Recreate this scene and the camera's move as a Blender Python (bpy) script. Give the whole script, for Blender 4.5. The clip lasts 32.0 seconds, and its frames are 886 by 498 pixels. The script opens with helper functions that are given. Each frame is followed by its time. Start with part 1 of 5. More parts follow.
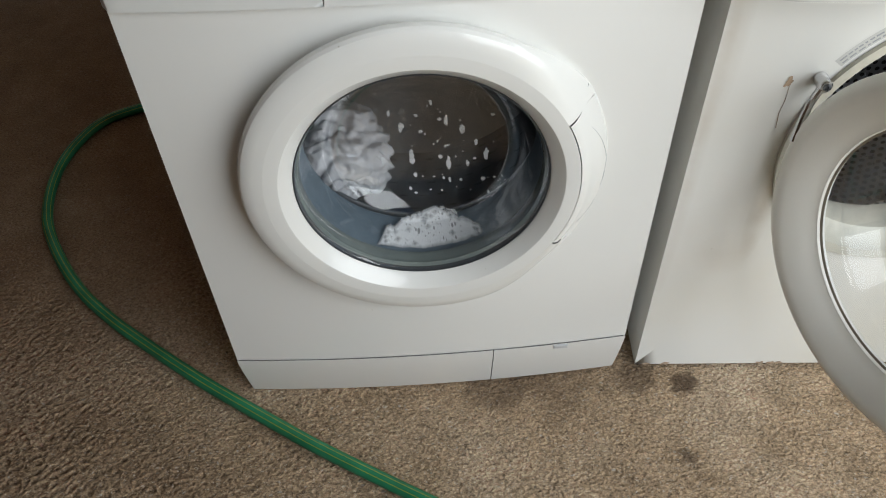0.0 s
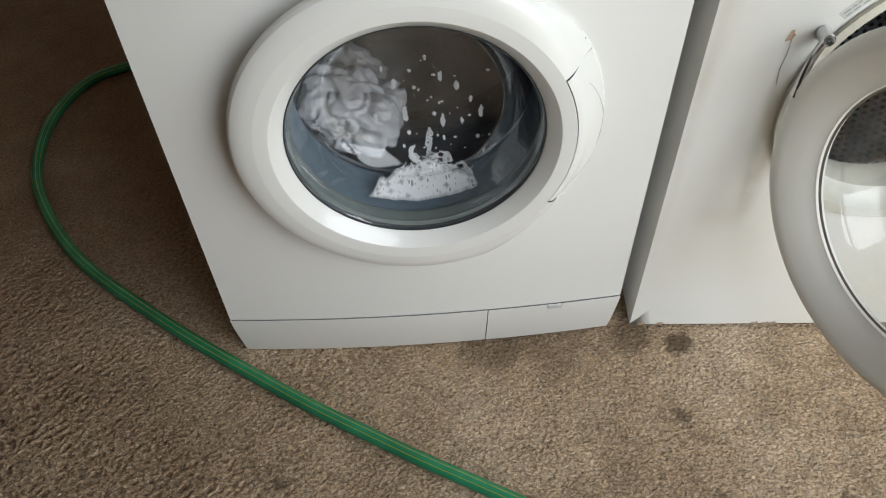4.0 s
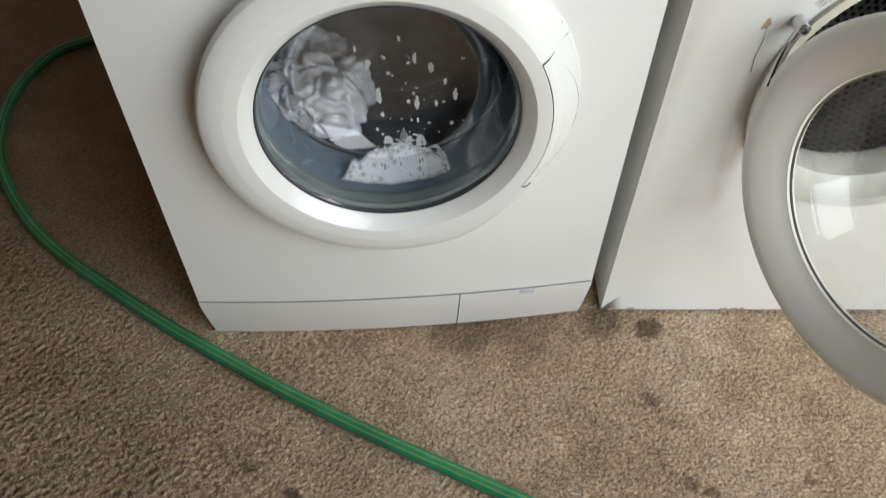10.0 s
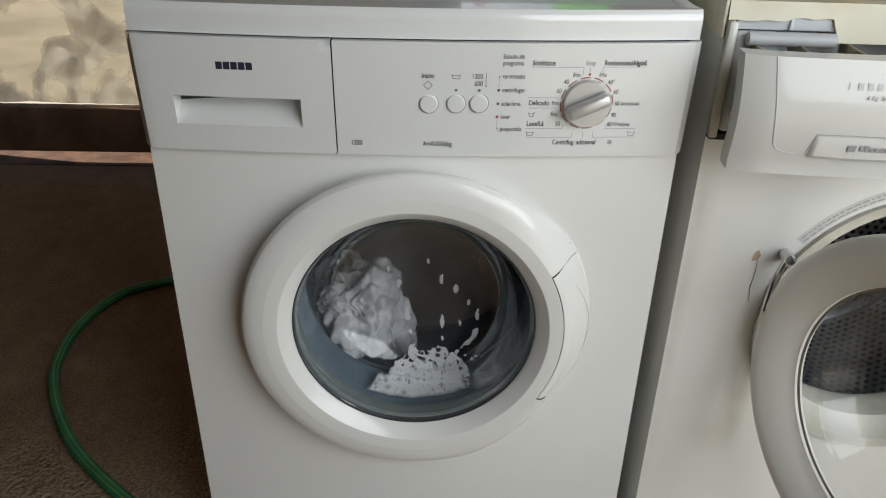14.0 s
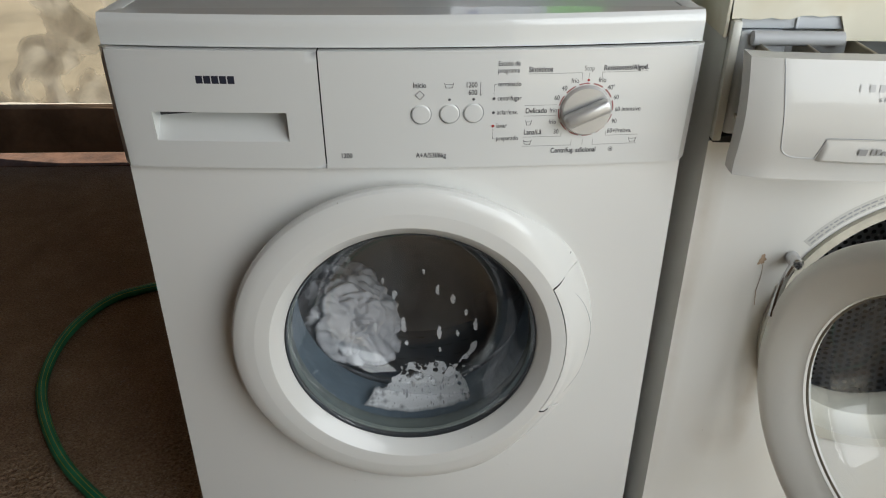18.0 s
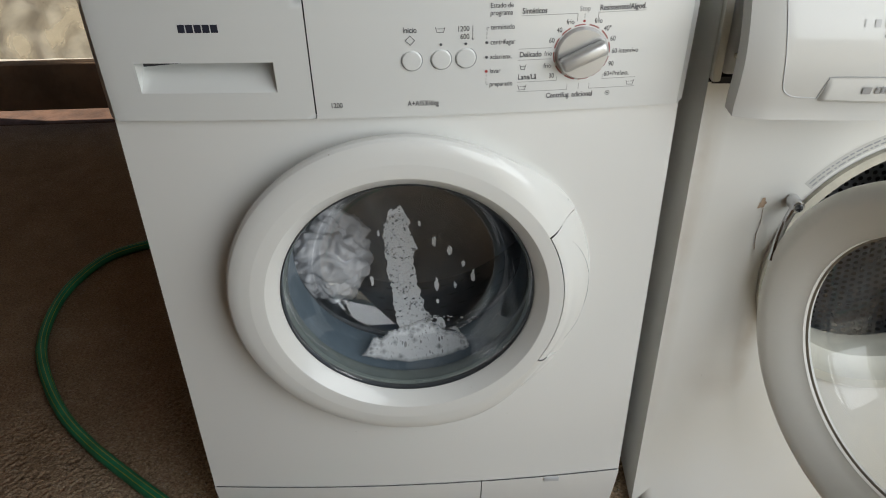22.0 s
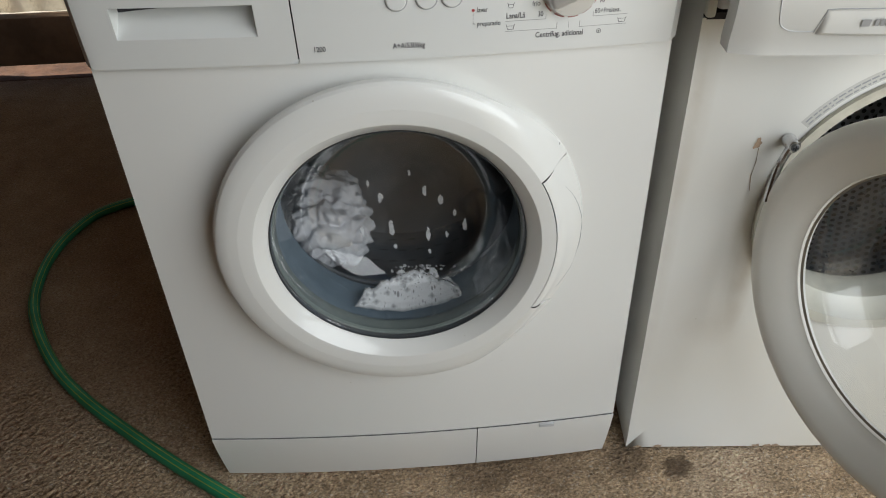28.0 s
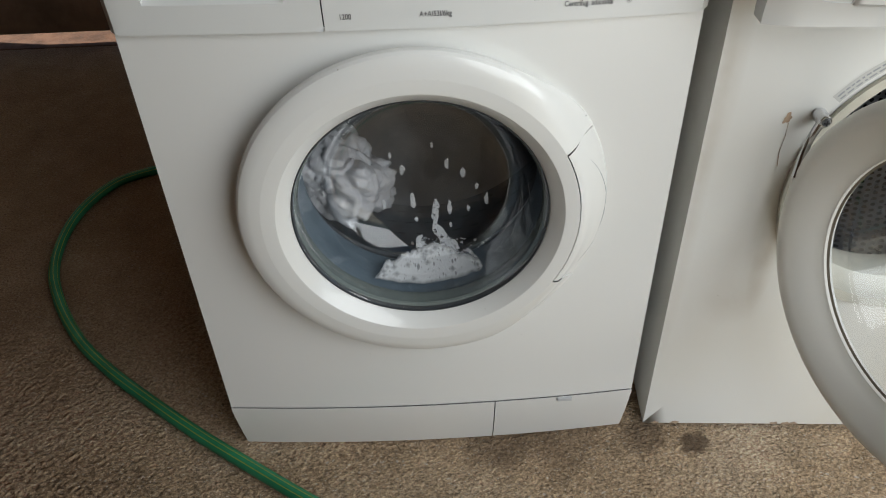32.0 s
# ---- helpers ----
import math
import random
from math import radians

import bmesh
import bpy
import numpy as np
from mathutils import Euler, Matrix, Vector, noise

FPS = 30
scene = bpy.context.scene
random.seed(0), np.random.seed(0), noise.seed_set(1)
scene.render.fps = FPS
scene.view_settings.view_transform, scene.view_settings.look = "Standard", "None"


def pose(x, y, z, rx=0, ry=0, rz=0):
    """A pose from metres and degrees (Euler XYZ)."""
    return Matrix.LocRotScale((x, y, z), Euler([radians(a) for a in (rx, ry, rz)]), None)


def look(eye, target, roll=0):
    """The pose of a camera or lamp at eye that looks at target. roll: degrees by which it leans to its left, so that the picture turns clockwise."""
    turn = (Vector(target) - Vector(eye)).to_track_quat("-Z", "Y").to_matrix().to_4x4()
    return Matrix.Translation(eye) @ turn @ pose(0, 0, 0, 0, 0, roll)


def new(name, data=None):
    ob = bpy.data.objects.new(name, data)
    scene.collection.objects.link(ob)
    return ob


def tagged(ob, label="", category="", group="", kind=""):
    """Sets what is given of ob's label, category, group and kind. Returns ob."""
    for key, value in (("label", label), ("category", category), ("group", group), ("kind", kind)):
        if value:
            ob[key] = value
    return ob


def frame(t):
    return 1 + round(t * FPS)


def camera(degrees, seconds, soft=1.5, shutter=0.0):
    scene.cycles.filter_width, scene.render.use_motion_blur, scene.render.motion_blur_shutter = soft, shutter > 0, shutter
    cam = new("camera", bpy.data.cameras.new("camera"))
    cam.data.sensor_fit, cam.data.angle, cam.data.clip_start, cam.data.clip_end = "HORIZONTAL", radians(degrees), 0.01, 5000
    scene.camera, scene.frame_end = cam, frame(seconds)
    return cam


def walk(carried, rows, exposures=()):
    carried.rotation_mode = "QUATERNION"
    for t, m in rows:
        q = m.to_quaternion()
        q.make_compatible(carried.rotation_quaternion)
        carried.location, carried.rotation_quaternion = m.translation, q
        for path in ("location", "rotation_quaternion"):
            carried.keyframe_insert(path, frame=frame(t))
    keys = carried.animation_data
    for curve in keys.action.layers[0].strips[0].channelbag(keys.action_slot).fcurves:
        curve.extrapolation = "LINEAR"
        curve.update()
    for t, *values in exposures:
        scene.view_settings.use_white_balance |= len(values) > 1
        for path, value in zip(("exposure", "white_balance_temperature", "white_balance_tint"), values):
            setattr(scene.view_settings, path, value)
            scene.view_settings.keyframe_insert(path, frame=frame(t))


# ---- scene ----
cam = camera(60.5, 32.0, soft=1.0, shutter=0.4)
PATH = [
    (0, (-0.003, -0.702, 1.055), (0.046, 0.686, -0.384), -2.1),
    (0.5, (0.001, -0.698, 1.055), (0.044, 0.681, -0.393), -2.2),
    (1, (0.0, -0.699, 1.052), (0.037, 0.67, -0.405), -2.4),
    (1.5, (-0.003, -0.699, 1.05), (0.035, 0.661, -0.415), -2.5),
    (2, (-0.002, -0.7, 1.047), (0.032, 0.655, -0.423), -2.7),
    (2.5, (-0.003, -0.698, 1.046), (0.033, 0.649, -0.432), -2.6),
    (3, (-0.002, -0.697, 1.046), (0.038, 0.639, -0.442), -2.5),
    (3.5, (-0.001, -0.697, 1.044), (0.046, 0.626, -0.455), -2.1),
    (5.5, (0.002, -0.704, 1.037), (0.067, 0.59, -0.486), -1.5),
    (6, (0.003, -0.698, 1.033), (0.076, 0.57, -0.511), -1.2),
    (6.5, (0.002, -0.696, 1.029), (0.09, 0.543, -0.538), -0.5),
    (7, (0.001, -0.695, 1.024), (0.095, 0.521, -0.561), -0.1),
    (7.5, (0.001, -0.696, 1.022), (0.101, 0.505, -0.574), 0.2),
    (8, (0.001, -0.696, 1.02), (0.108, 0.491, -0.586), 0.6),
    (8.5, (0.002, -0.693, 1.02), (0.11, 0.487, -0.59), 0.6),
    (9, (0.001, -0.693, 1.023), (0.108, 0.491, -0.586), 0.7),
    (9.5, (0.001, -0.694, 1.029), (0.108, 0.501, -0.572), 0.8),
    (10, (0.0, -0.689, 1.039), (0.123, 0.583, -0.5), 1.3),
    (10.5, (0.0, -0.681, 1.061), (0.132, 0.707, -0.373), 0.5),
    (11, (-0.002, -0.703, 1.125), (0.127, 0.833, -0.148), -0.3),
    (11.5, (-0.007, -0.749, 1.195), (0.115, 0.855, 0.006), 0.0),
    (12, (-0.005, -0.777, 1.217), (0.127, 0.807, 0.004), 1.4),
    (12.5, (-0.001, -0.769, 1.177), (0.115, 0.853, 0.014), 1.0),
    (13, (0.0, -0.78, 1.101), (0.043, 0.899, 0.014), 0.8),
    (13.5, (0.012, -0.802, 1.027), (0.013, 0.93, 0.028), 0.9),
    (14, (0.022, -0.811, 1.002), (0.049, 0.949, 0.052), 1.2),
    (14.5, (0.016, -0.808, 1.0), (0.056, 0.966, 0.077), 1.2),
    (15, (0.012, -0.802, 1.012), (0.05, 0.969, 0.084), 1.3),
    (15.5, (0.01, -0.803, 1.005), (0.046, 0.978, 0.095), 1.3),
    (17.5, (0.015, -0.774, 1.016), (0.057, 0.981, 0.057), 0.8),
    (18, (0.016, -0.765, 1.017), (0.068, 0.973, 0.027), 0.1),
    (18.5, (0.021, -0.76, 1.014), (0.071, 0.956, -0.011), -0.6),
    (19, (0.018, -0.76, 1.008), (0.079, 0.951, -0.025), -0.7),
    (19.5, (0.02, -0.756, 1.013), (0.079, 0.944, -0.039), -0.8),
    (20, (0.022, -0.755, 1.015), (0.073, 0.936, -0.052), -0.9),
    (20.5, (0.021, -0.755, 1.012), (0.073, 0.926, -0.07), -1.0),
    (21, (0.021, -0.755, 1.01), (0.073, 0.919, -0.082), -1.0),
    (21.5, (0.022, -0.755, 1.01), (0.071, 0.918, -0.085), -1.1),
    (22, (0.02, -0.754, 1.01), (0.072, 0.916, -0.09), -1.1),
    (22.5, (0.023, -0.753, 1.008), (0.071, 0.907, -0.106), -1.2),
    (23, (0.02, -0.754, 1.005), (0.076, 0.902, -0.116), -1.3),
    (23.5, (0.022, -0.754, 1.005), (0.072, 0.893, -0.128), -1.3),
    (24, (0.025, -0.754, 1.002), (0.076, 0.881, -0.148), -1.4),
    (24.5, (0.024, -0.749, 1.0), (0.084, 0.875, -0.165), -1.4),
    (26.5, (0.025, -0.748, 0.999), (0.085, 0.859, -0.19), -1.8),
    (27, (0.028, -0.746, 0.998), (0.084, 0.853, -0.203), -2.0),
    (27.5, (0.029, -0.745, 0.998), (0.086, 0.852, -0.204), -2.1),
    (28, (0.026, -0.746, 0.998), (0.083, 0.851, -0.205), -2.1),
    (28.5, (0.022, -0.745, 0.998), (0.08, 0.851, -0.205), -2.1),
    (29, (0.022, -0.745, 0.998), (0.081, 0.851, -0.205), -2.1),
    (29.5, (0.022, -0.745, 0.998), (0.072, 0.845, -0.214), -2.3),
    (30, (0.021, -0.746, 0.998), (0.066, 0.84, -0.219), -2.3),
    (30.5, (0.018, -0.746, 0.997), (0.057, 0.835, -0.228), -2.3),
    (31, (0.015, -0.743, 0.995), (0.047, 0.83, -0.24), -2.2),
    (31.5, (0.015, -0.744, 0.994), (0.041, 0.823, -0.248), -2.2),
    (32, (0.014, -0.743, 0.993), (0.036, 0.814, -0.261), -2.1),
]
EXPOSURES = [(0, 0.62, 6080, 7), (3.5, 0.7, 6080, 7), (6, 0.8, 6080, 7), (9, 1.0, 6030, 7), (10, 0.8, 6080, 7), (11.5, 0.27, 6130, 7), (24, 0.27, 6130, 7), (32, 0.4, 6130, 7)]
walk(cam, [(t, look(eye, target, roll)) for t, eye, target, roll in PATH], EXPOSURES)

# ---- light ----
scene.cycles.caustics_reflective = False
world = bpy.data.worlds.new("sky")
scene.world = world
world.use_nodes = True
wn = world.node_tree
sky = wn.nodes.new("ShaderNodeTexSky")
sky.sky_type, sky.sun_disc = "NISHITA", False
sky.sun_elevation, sky.sun_rotation = radians(51), radians(-79)
wn.links.new(sky.outputs[0], wn.nodes["Background"].inputs[0])
wn.nodes["Background"].inputs[1].default_value = 0.05
sun = new("sun", bpy.data.lights.new("sun", "SUN"))
sun.data.energy, sun.data.angle, sun.data.color = 5.0, radians(0.5), (1.0, 0.93, 0.82)
sun.matrix_world = look((-4.0, 0.8, 5.0), (0, 0, 0))


# the sky's light in the wide open front, behind the camera
front_light = new("open_front_daylight", bpy.data.lights.new("open_front_daylight", "AREA"))
front_light.data.shape, front_light.data.size, front_light.data.size_y = "RECTANGLE", 2.8, 1.9
front_light.data.energy, front_light.data.color = 53.0, (1.0, 0.985, 0.95)
front_light.matrix_world = look((1.65, -1.72, 1.55), (0.1, 0.0, 0.3))

# ---- materials ----
def nodes_of(name):
    m = bpy.data.materials.new(name)
    m.use_nodes = True
    nt = m.node_tree
    return m, nt, nt.nodes["Principled BSDF"]


def ramp(nt, source, stops):
    r = nt.nodes.new("ShaderNodeValToRGB")
    e = r.color_ramp.elements
    while len(e) < len(stops):
        e.new(0.5)
    for el, (p, c) in zip(e, stops):
        el.position, el.color = p, (*c, 1) if len(c) == 3 else c
    nt.links.new(source, r.inputs[0])
    return r.outputs[0]


def noise_out(nt, scale, detail=4, rough=0.55, coords=None, distort=0.0):
    n = nt.nodes.new("ShaderNodeTexNoise")
    n.inputs["Scale"].default_value, n.inputs["Detail"].default_value = scale, detail
    n.inputs["Roughness"].default_value, n.inputs["Distortion"].default_value = rough, distort
    if coords:
        nt.links.new(coords, n.inputs["Vector"])
    return n.outputs["Fac"]


def object_coords(nt, scale=(1, 1, 1), kind="Object", rot=(0, 0, 0)):
    tc = nt.nodes.new("ShaderNodeTexCoord")
    mp = nt.nodes.new("ShaderNodeMapping")
    mp.inputs["Scale"].default_value = scale
    mp.inputs["Rotation"].default_value = rot
    nt.links.new(tc.outputs[kind], mp.inputs[0])
    return mp.outputs[0]


def mixed(nt, fac, a, b, kind="MIX"):
    m = nt.nodes.new("ShaderNodeMix")
    m.data_type, m.blend_type = "RGBA", kind
    for sock, v in ((m.inputs[0], fac), (m.inputs[6], a), (m.inputs[7], b)):
        if isinstance(v, (int, float)):
            sock.default_value = v
        elif isinstance(v, tuple):
            sock.default_value = (*v, 1)
        else:
            nt.links.new(v, sock)
    return m.outputs[2]


def bumped(nt, bsdf, height, strength, distance):
    b = nt.nodes.new("ShaderNodeBump")
    b.inputs["Strength"].default_value, b.inputs["Distance"].default_value = strength, distance
    nt.links.new(height, b.inputs["Height"])
    nt.links.new(b.outputs[0], bsdf.inputs["Normal"])


def surface(name, color, rough=0.5, metal=0.0, vary=0.06, scale=6.0, bump=0.0, bump_scale=300.0, tint=None, coat=0.0, even=False):
    """A painted or moulded surface: base colour with broad smudges, fine grain, uneven gloss."""
    m, nt, p = nodes_of(name)
    co = object_coords(nt)
    broad = noise_out(nt, scale, 1 if even else 5, 0.6, co)
    dark = tuple(c * (1 - vary * 2) for c in color) if tint is None else tint
    c = ramp(nt, broad, [(0.38, dark), (0.62, color)])
    nt.links.new(c, p.inputs["Base Color"])
    g = noise_out(nt, scale * 9, 4, 0.6, co)
    k = 0.04 if even else 0.22
    r = ramp(nt, g, [(0.3, (rough * (1 - k),) * 3), (0.7, (min(1, rough * (1 + k)),) * 3)])
    nt.links.new(r, p.inputs["Roughness"])
    p.inputs["Metallic"].default_value = metal
    p.inputs["Coat Weight"].default_value = coat
    p.inputs["Coat Roughness"].default_value, p.inputs["Coat IOR"].default_value = 0.05, 1.65
    if bump:
        bumped(nt, p, noise_out(nt, bump_scale, 3, 0.5, co), bump, 0.001)
    return m


def dirty(name, color, dirt, rough=0.35, low=0.52, high=0.72, scale=5.0, coat=0.0, specks=True, grime_and_shade=()):
    """White enamel or plastic with blotchy yellow or brown grime, a few specks, and smears of grime or painted shade.
    """
    m, nt, p = nodes_of(name)
    co = object_coords(nt)
    a = noise_out(nt, scale, 3, 0.5, co, 0.4)
    c = mixed(nt, ramp(nt, a, [(low, (0, 0, 0)), (high, (1, 1, 1))]), color, dirt)
    for (sx, sz), (rx, rz), strong in grime_and_shade:
        mp = nt.nodes.new("ShaderNodeMapping")
        mp.inputs["Location"].default_value = (-sx / rx, 0, -sz / rz)
        mp.inputs["Scale"].default_value = (1 / rx, 0, 1 / rz)
        nt.links.new(co, mp.inputs[0])
        ln = nt.nodes.new("ShaderNodeVectorMath")
        ln.operation = "LENGTH"
        nt.links.new(mp.outputs[0], ln.inputs[0])
        blot = mixed(nt, 1.0, ramp(nt, ln.outputs["Value"], [(0.1, (strong,) * 3), (1.0, (0, 0, 0))]), ramp(nt, noise_out(nt, 14, 4, 0.6, co), [(0.3, (0.4,) * 3), (0.6, (1, 1, 1))]), "MULTIPLY")
        c = mixed(nt, blot, c, (0.36, 0.27, 0.15))
    if specks:
        v = nt.nodes.new("ShaderNodeTexVoronoi")
        v.inputs["Scale"].default_value = 26
        nt.links.new(co, v.inputs["Vector"])
        s = ramp(nt, v.outputs["Distance"], [(0.0, (1, 1, 1)), (0.035, (0, 0, 0))])
        gate = ramp(nt, noise_out(nt, 9, 2, 0.5, co), [(0.52, (0, 0, 0)), (0.6, (1, 1, 1))])
        both = mixed(nt, 1.0, s, gate, "MULTIPLY")
        c = mixed(nt, both, c, (0.28, 0.22, 0.15))
    nt.links.new(c, p.inputs["Base Color"])
    p.inputs["Roughness"].default_value = rough
    p.inputs["Coat Weight"].default_value, p.inputs["Coat Roughness"].default_value, p.inputs["Coat IOR"].default_value = coat, 0.05, 1.6
    return m


def glass(name, tint=(1, 1, 1), gloss=0.02, clear=0.94, mist=(0.015, 0.075), mirror=0.28):
    """Thin clear glass: see-through, a gloss that grows at grazing angles, and a cloudy film of soap and water."""
    m, nt, p = nodes_of(name)
    nt.nodes.remove(p)
    tr, gl, df = (nt.nodes.new("ShaderNodeBsdf" + k) for k in ("Transparent", "Glossy", "Diffuse"))
    tr.inputs[0].default_value = (*(c * clear for c in tint), 1)
    gl.inputs["Roughness"].default_value = gloss
    df.inputs[0].default_value = (0.55, 0.63, 0.70, 1)
    co = object_coords(nt, (1, 1, 0.6))
    cloud = nt.nodes.new("ShaderNodeMixShader")
    nt.links.new(ramp(nt, noise_out(nt, 13, 5, 0.6, co, 0.8), [(0.42, (mist[0],) * 3), (0.72, (mist[1],) * 3)]), cloud.inputs[0])
    nt.links.new(tr.outputs[0], cloud.inputs[1])
    nt.links.new(df.outputs[0], cloud.inputs[2])
    fr = nt.nodes.new("ShaderNodeFresnel")
    fr.inputs[0].default_value = 1.45
    weak = nt.nodes.new("ShaderNodeMath")
    weak.operation = "MULTIPLY"
    weak.inputs[1].default_value = mirror
    cap = nt.nodes.new("ShaderNodeMath")
    cap.operation = "MINIMUM"
    cap.inputs[1].default_value = 0.09
    nt.links.new(fr.outputs[0], cap.inputs[0])
    nt.links.new(cap.outputs[0], weak.inputs[0])
    mx = nt.nodes.new("ShaderNodeMixShader")
    nt.links.new(weak.outputs[0], mx.inputs[0])
    nt.links.new(cloud.outputs[0], mx.inputs[1])
    nt.links.new(gl.outputs[0], mx.inputs[2])
    nt.links.new(mx.outputs[0], nt.nodes["Material Output"].inputs[0])
    return m


WHITE = dirty("white_enamel", (0.80, 0.80, 0.78), (0.785, 0.78, 0.75), 0.27, 0.0, 1.0, 1.2, 0.3)
PANEL_WHITE = surface("white_plastic", (0.77, 0.78, 0.765), 0.32, vary=0.008, scale=3, coat=0.75, even=True)
RING_WHITE = dirty("white_door_plastic", (0.79, 0.79, 0.765), (0.775, 0.77, 0.735), 0.36, 0.40, 0.90, 2.0, 0.6)
TOP_GREY = dirty("worktop_laminate", (0.60, 0.61, 0.60), (0.50, 0.505, 0.49), 0.42, 0.45, 0.75, 7.0)
# the first smear paints the open door's soft shadow in with the grime
OLD_WHITE = dirty("yellowed_enamel", (0.80, 0.795, 0.76), (0.75, 0.71, 0.61), 0.31, 0.45, 0.85, 2.4, 0.25, grime_and_shade=(((0.448, 0.36), (0.018, 0.11), 0.5), ((0.42, 0.27), (0.05, 0.05), 0.18), ((0.345, 0.62), (0.02, 0.16), 0.25), ((0.340, 0.45), (0.014, 0.3), 0.22)))
OLD_CREAM = dirty("yellowed_plastic", (0.74, 0.70, 0.56), (0.56, 0.46, 0.28), 0.4, 0.45, 0.75, 8.0)
OLD_TOP = dirty("stained_worktop", (0.52, 0.495, 0.43), (0.38, 0.31, 0.20), 0.5, 0.45, 0.7, 6.0)
OLD_DOOR = surface("aged_silver_door_plastic", (0.80, 0.785, 0.73), 0.45, vary=0.02, scale=5, even=True)
AGED = surface("aged_white_plastic", (0.74, 0.73, 0.66), 0.35, vary=0.02, scale=12)
PALE_WHITE = surface("bluish_white_plastic", (0.66, 0.69, 0.72), 0.35, vary=0.02, scale=9)
DRAWER_WHITE = surface("white_drawer_plastic", (0.66, 0.655, 0.625), 0.25, vary=0.01, scale=3, coat=0.3, even=True)
GREY_PLASTIC = surface("grey_plastic", (0.36, 0.37, 0.38), 0.45, vary=0.05)
PALE_GREY = surface("pale_grey_plastic", (0.55, 0.56, 0.57), 0.4, vary=0.04)
# near-black that puts the shade of gaps and undersides into the colour
GAP_SHADE = surface("painted_gap_shade", (0.03, 0.03, 0.035), 0.7, vary=0.1)
CHROME = surface("brushed_chrome", (0.62, 0.62, 0.63), 0.22, 1.0, vary=0.03)
SATIN = surface("satin_silver_plastic", (0.66, 0.66, 0.65), 0.32, 0.6, vary=0.02, even=True)
STEEL = surface("drum_steel", (0.26, 0.27, 0.29), 0.36, 1.0, vary=0.08, scale=14)
OLD_STEEL = surface("bright_drum_steel", (0.40, 0.41, 0.43), 0.32, 1.0, vary=0.06, scale=14)
HOLE = surface("drum_hole", (0.012, 0.012, 0.013), 0.8, vary=0.1)
RUBBER = surface("grey_rubber", (0.145, 0.195, 0.24), 0.38, vary=0.1, scale=20)
DARK_RUBBER = surface("dark_rubber", (0.05, 0.055, 0.06), 0.45, vary=0.1, scale=20)
INK = surface("grey_ink", (0.10, 0.10, 0.11), 0.5, vary=0.02)
LIGHT_INK = surface("pale_grey_ink", (0.36, 0.36, 0.36), 0.5, vary=0.02)
NAVY = surface("navy_ink", (0.03, 0.032, 0.05), 0.4, vary=0.02)
RED_INK = surface("red_ink", (0.42, 0.05, 0.05), 0.4, vary=0.02)
ROSE_INK = surface("rose_ink", (0.36, 0.13, 0.12), 0.4, vary=0.02)
GOLD = surface("gold_plastic", (0.52, 0.285, 0.07), 0.28, 0.55, vary=0.03, scale=9, even=True)
YELLOW = surface("yellow_label", (0.85, 0.62, 0.05), 0.4, vary=0.03)
CARD = surface("printed_card", (0.72, 0.74, 0.78), 0.35, vary=0.02)
CARD_BLUE = surface("blue_print", (0.05, 0.10, 0.32), 0.4, vary=0.04)
CARD_GREEN = surface("green_print", (0.22, 0.62, 0.10), 0.4, vary=0.04)
CARD_RED = surface("red_print", (0.62, 0.06, 0.05), 0.4, vary=0.04)
WOOD = surface("dark_stained_wood", (0.20, 0.125, 0.080), 0.62, vary=0.2, scale=9, bump=0.4, bump_scale=60)
RUST = surface("rusty_stain", (0.50, 0.37, 0.26), 0.8, vary=0.2, scale=60)
GLASS = glass("door_glass", gloss=0.03, mist=(0.02, 0.11), mirror=2.2)
OLD_GLASS = glass("old_door_glass", (0.96, 0.98, 1.0), 0.03, 0.95, (0.0, 0.06), 1.4)


def cloth_material():
    m, nt, p = nodes_of("wet_laundry")
    co = object_coords(nt)
    c = ramp(nt, noise_out(nt, 22, 5, 0.6, co), [(0.35, (0.44, 0.45, 0.48)), (0.65, (0.68, 0.69, 0.72))])
    nt.links.new(c, p.inputs["Base Color"])
    p.inputs["Roughness"].default_value = 0.55
    bumped(nt, p, noise_out(nt, 500, 2, 0.5, co), 0.3, 0.0006)
    return m


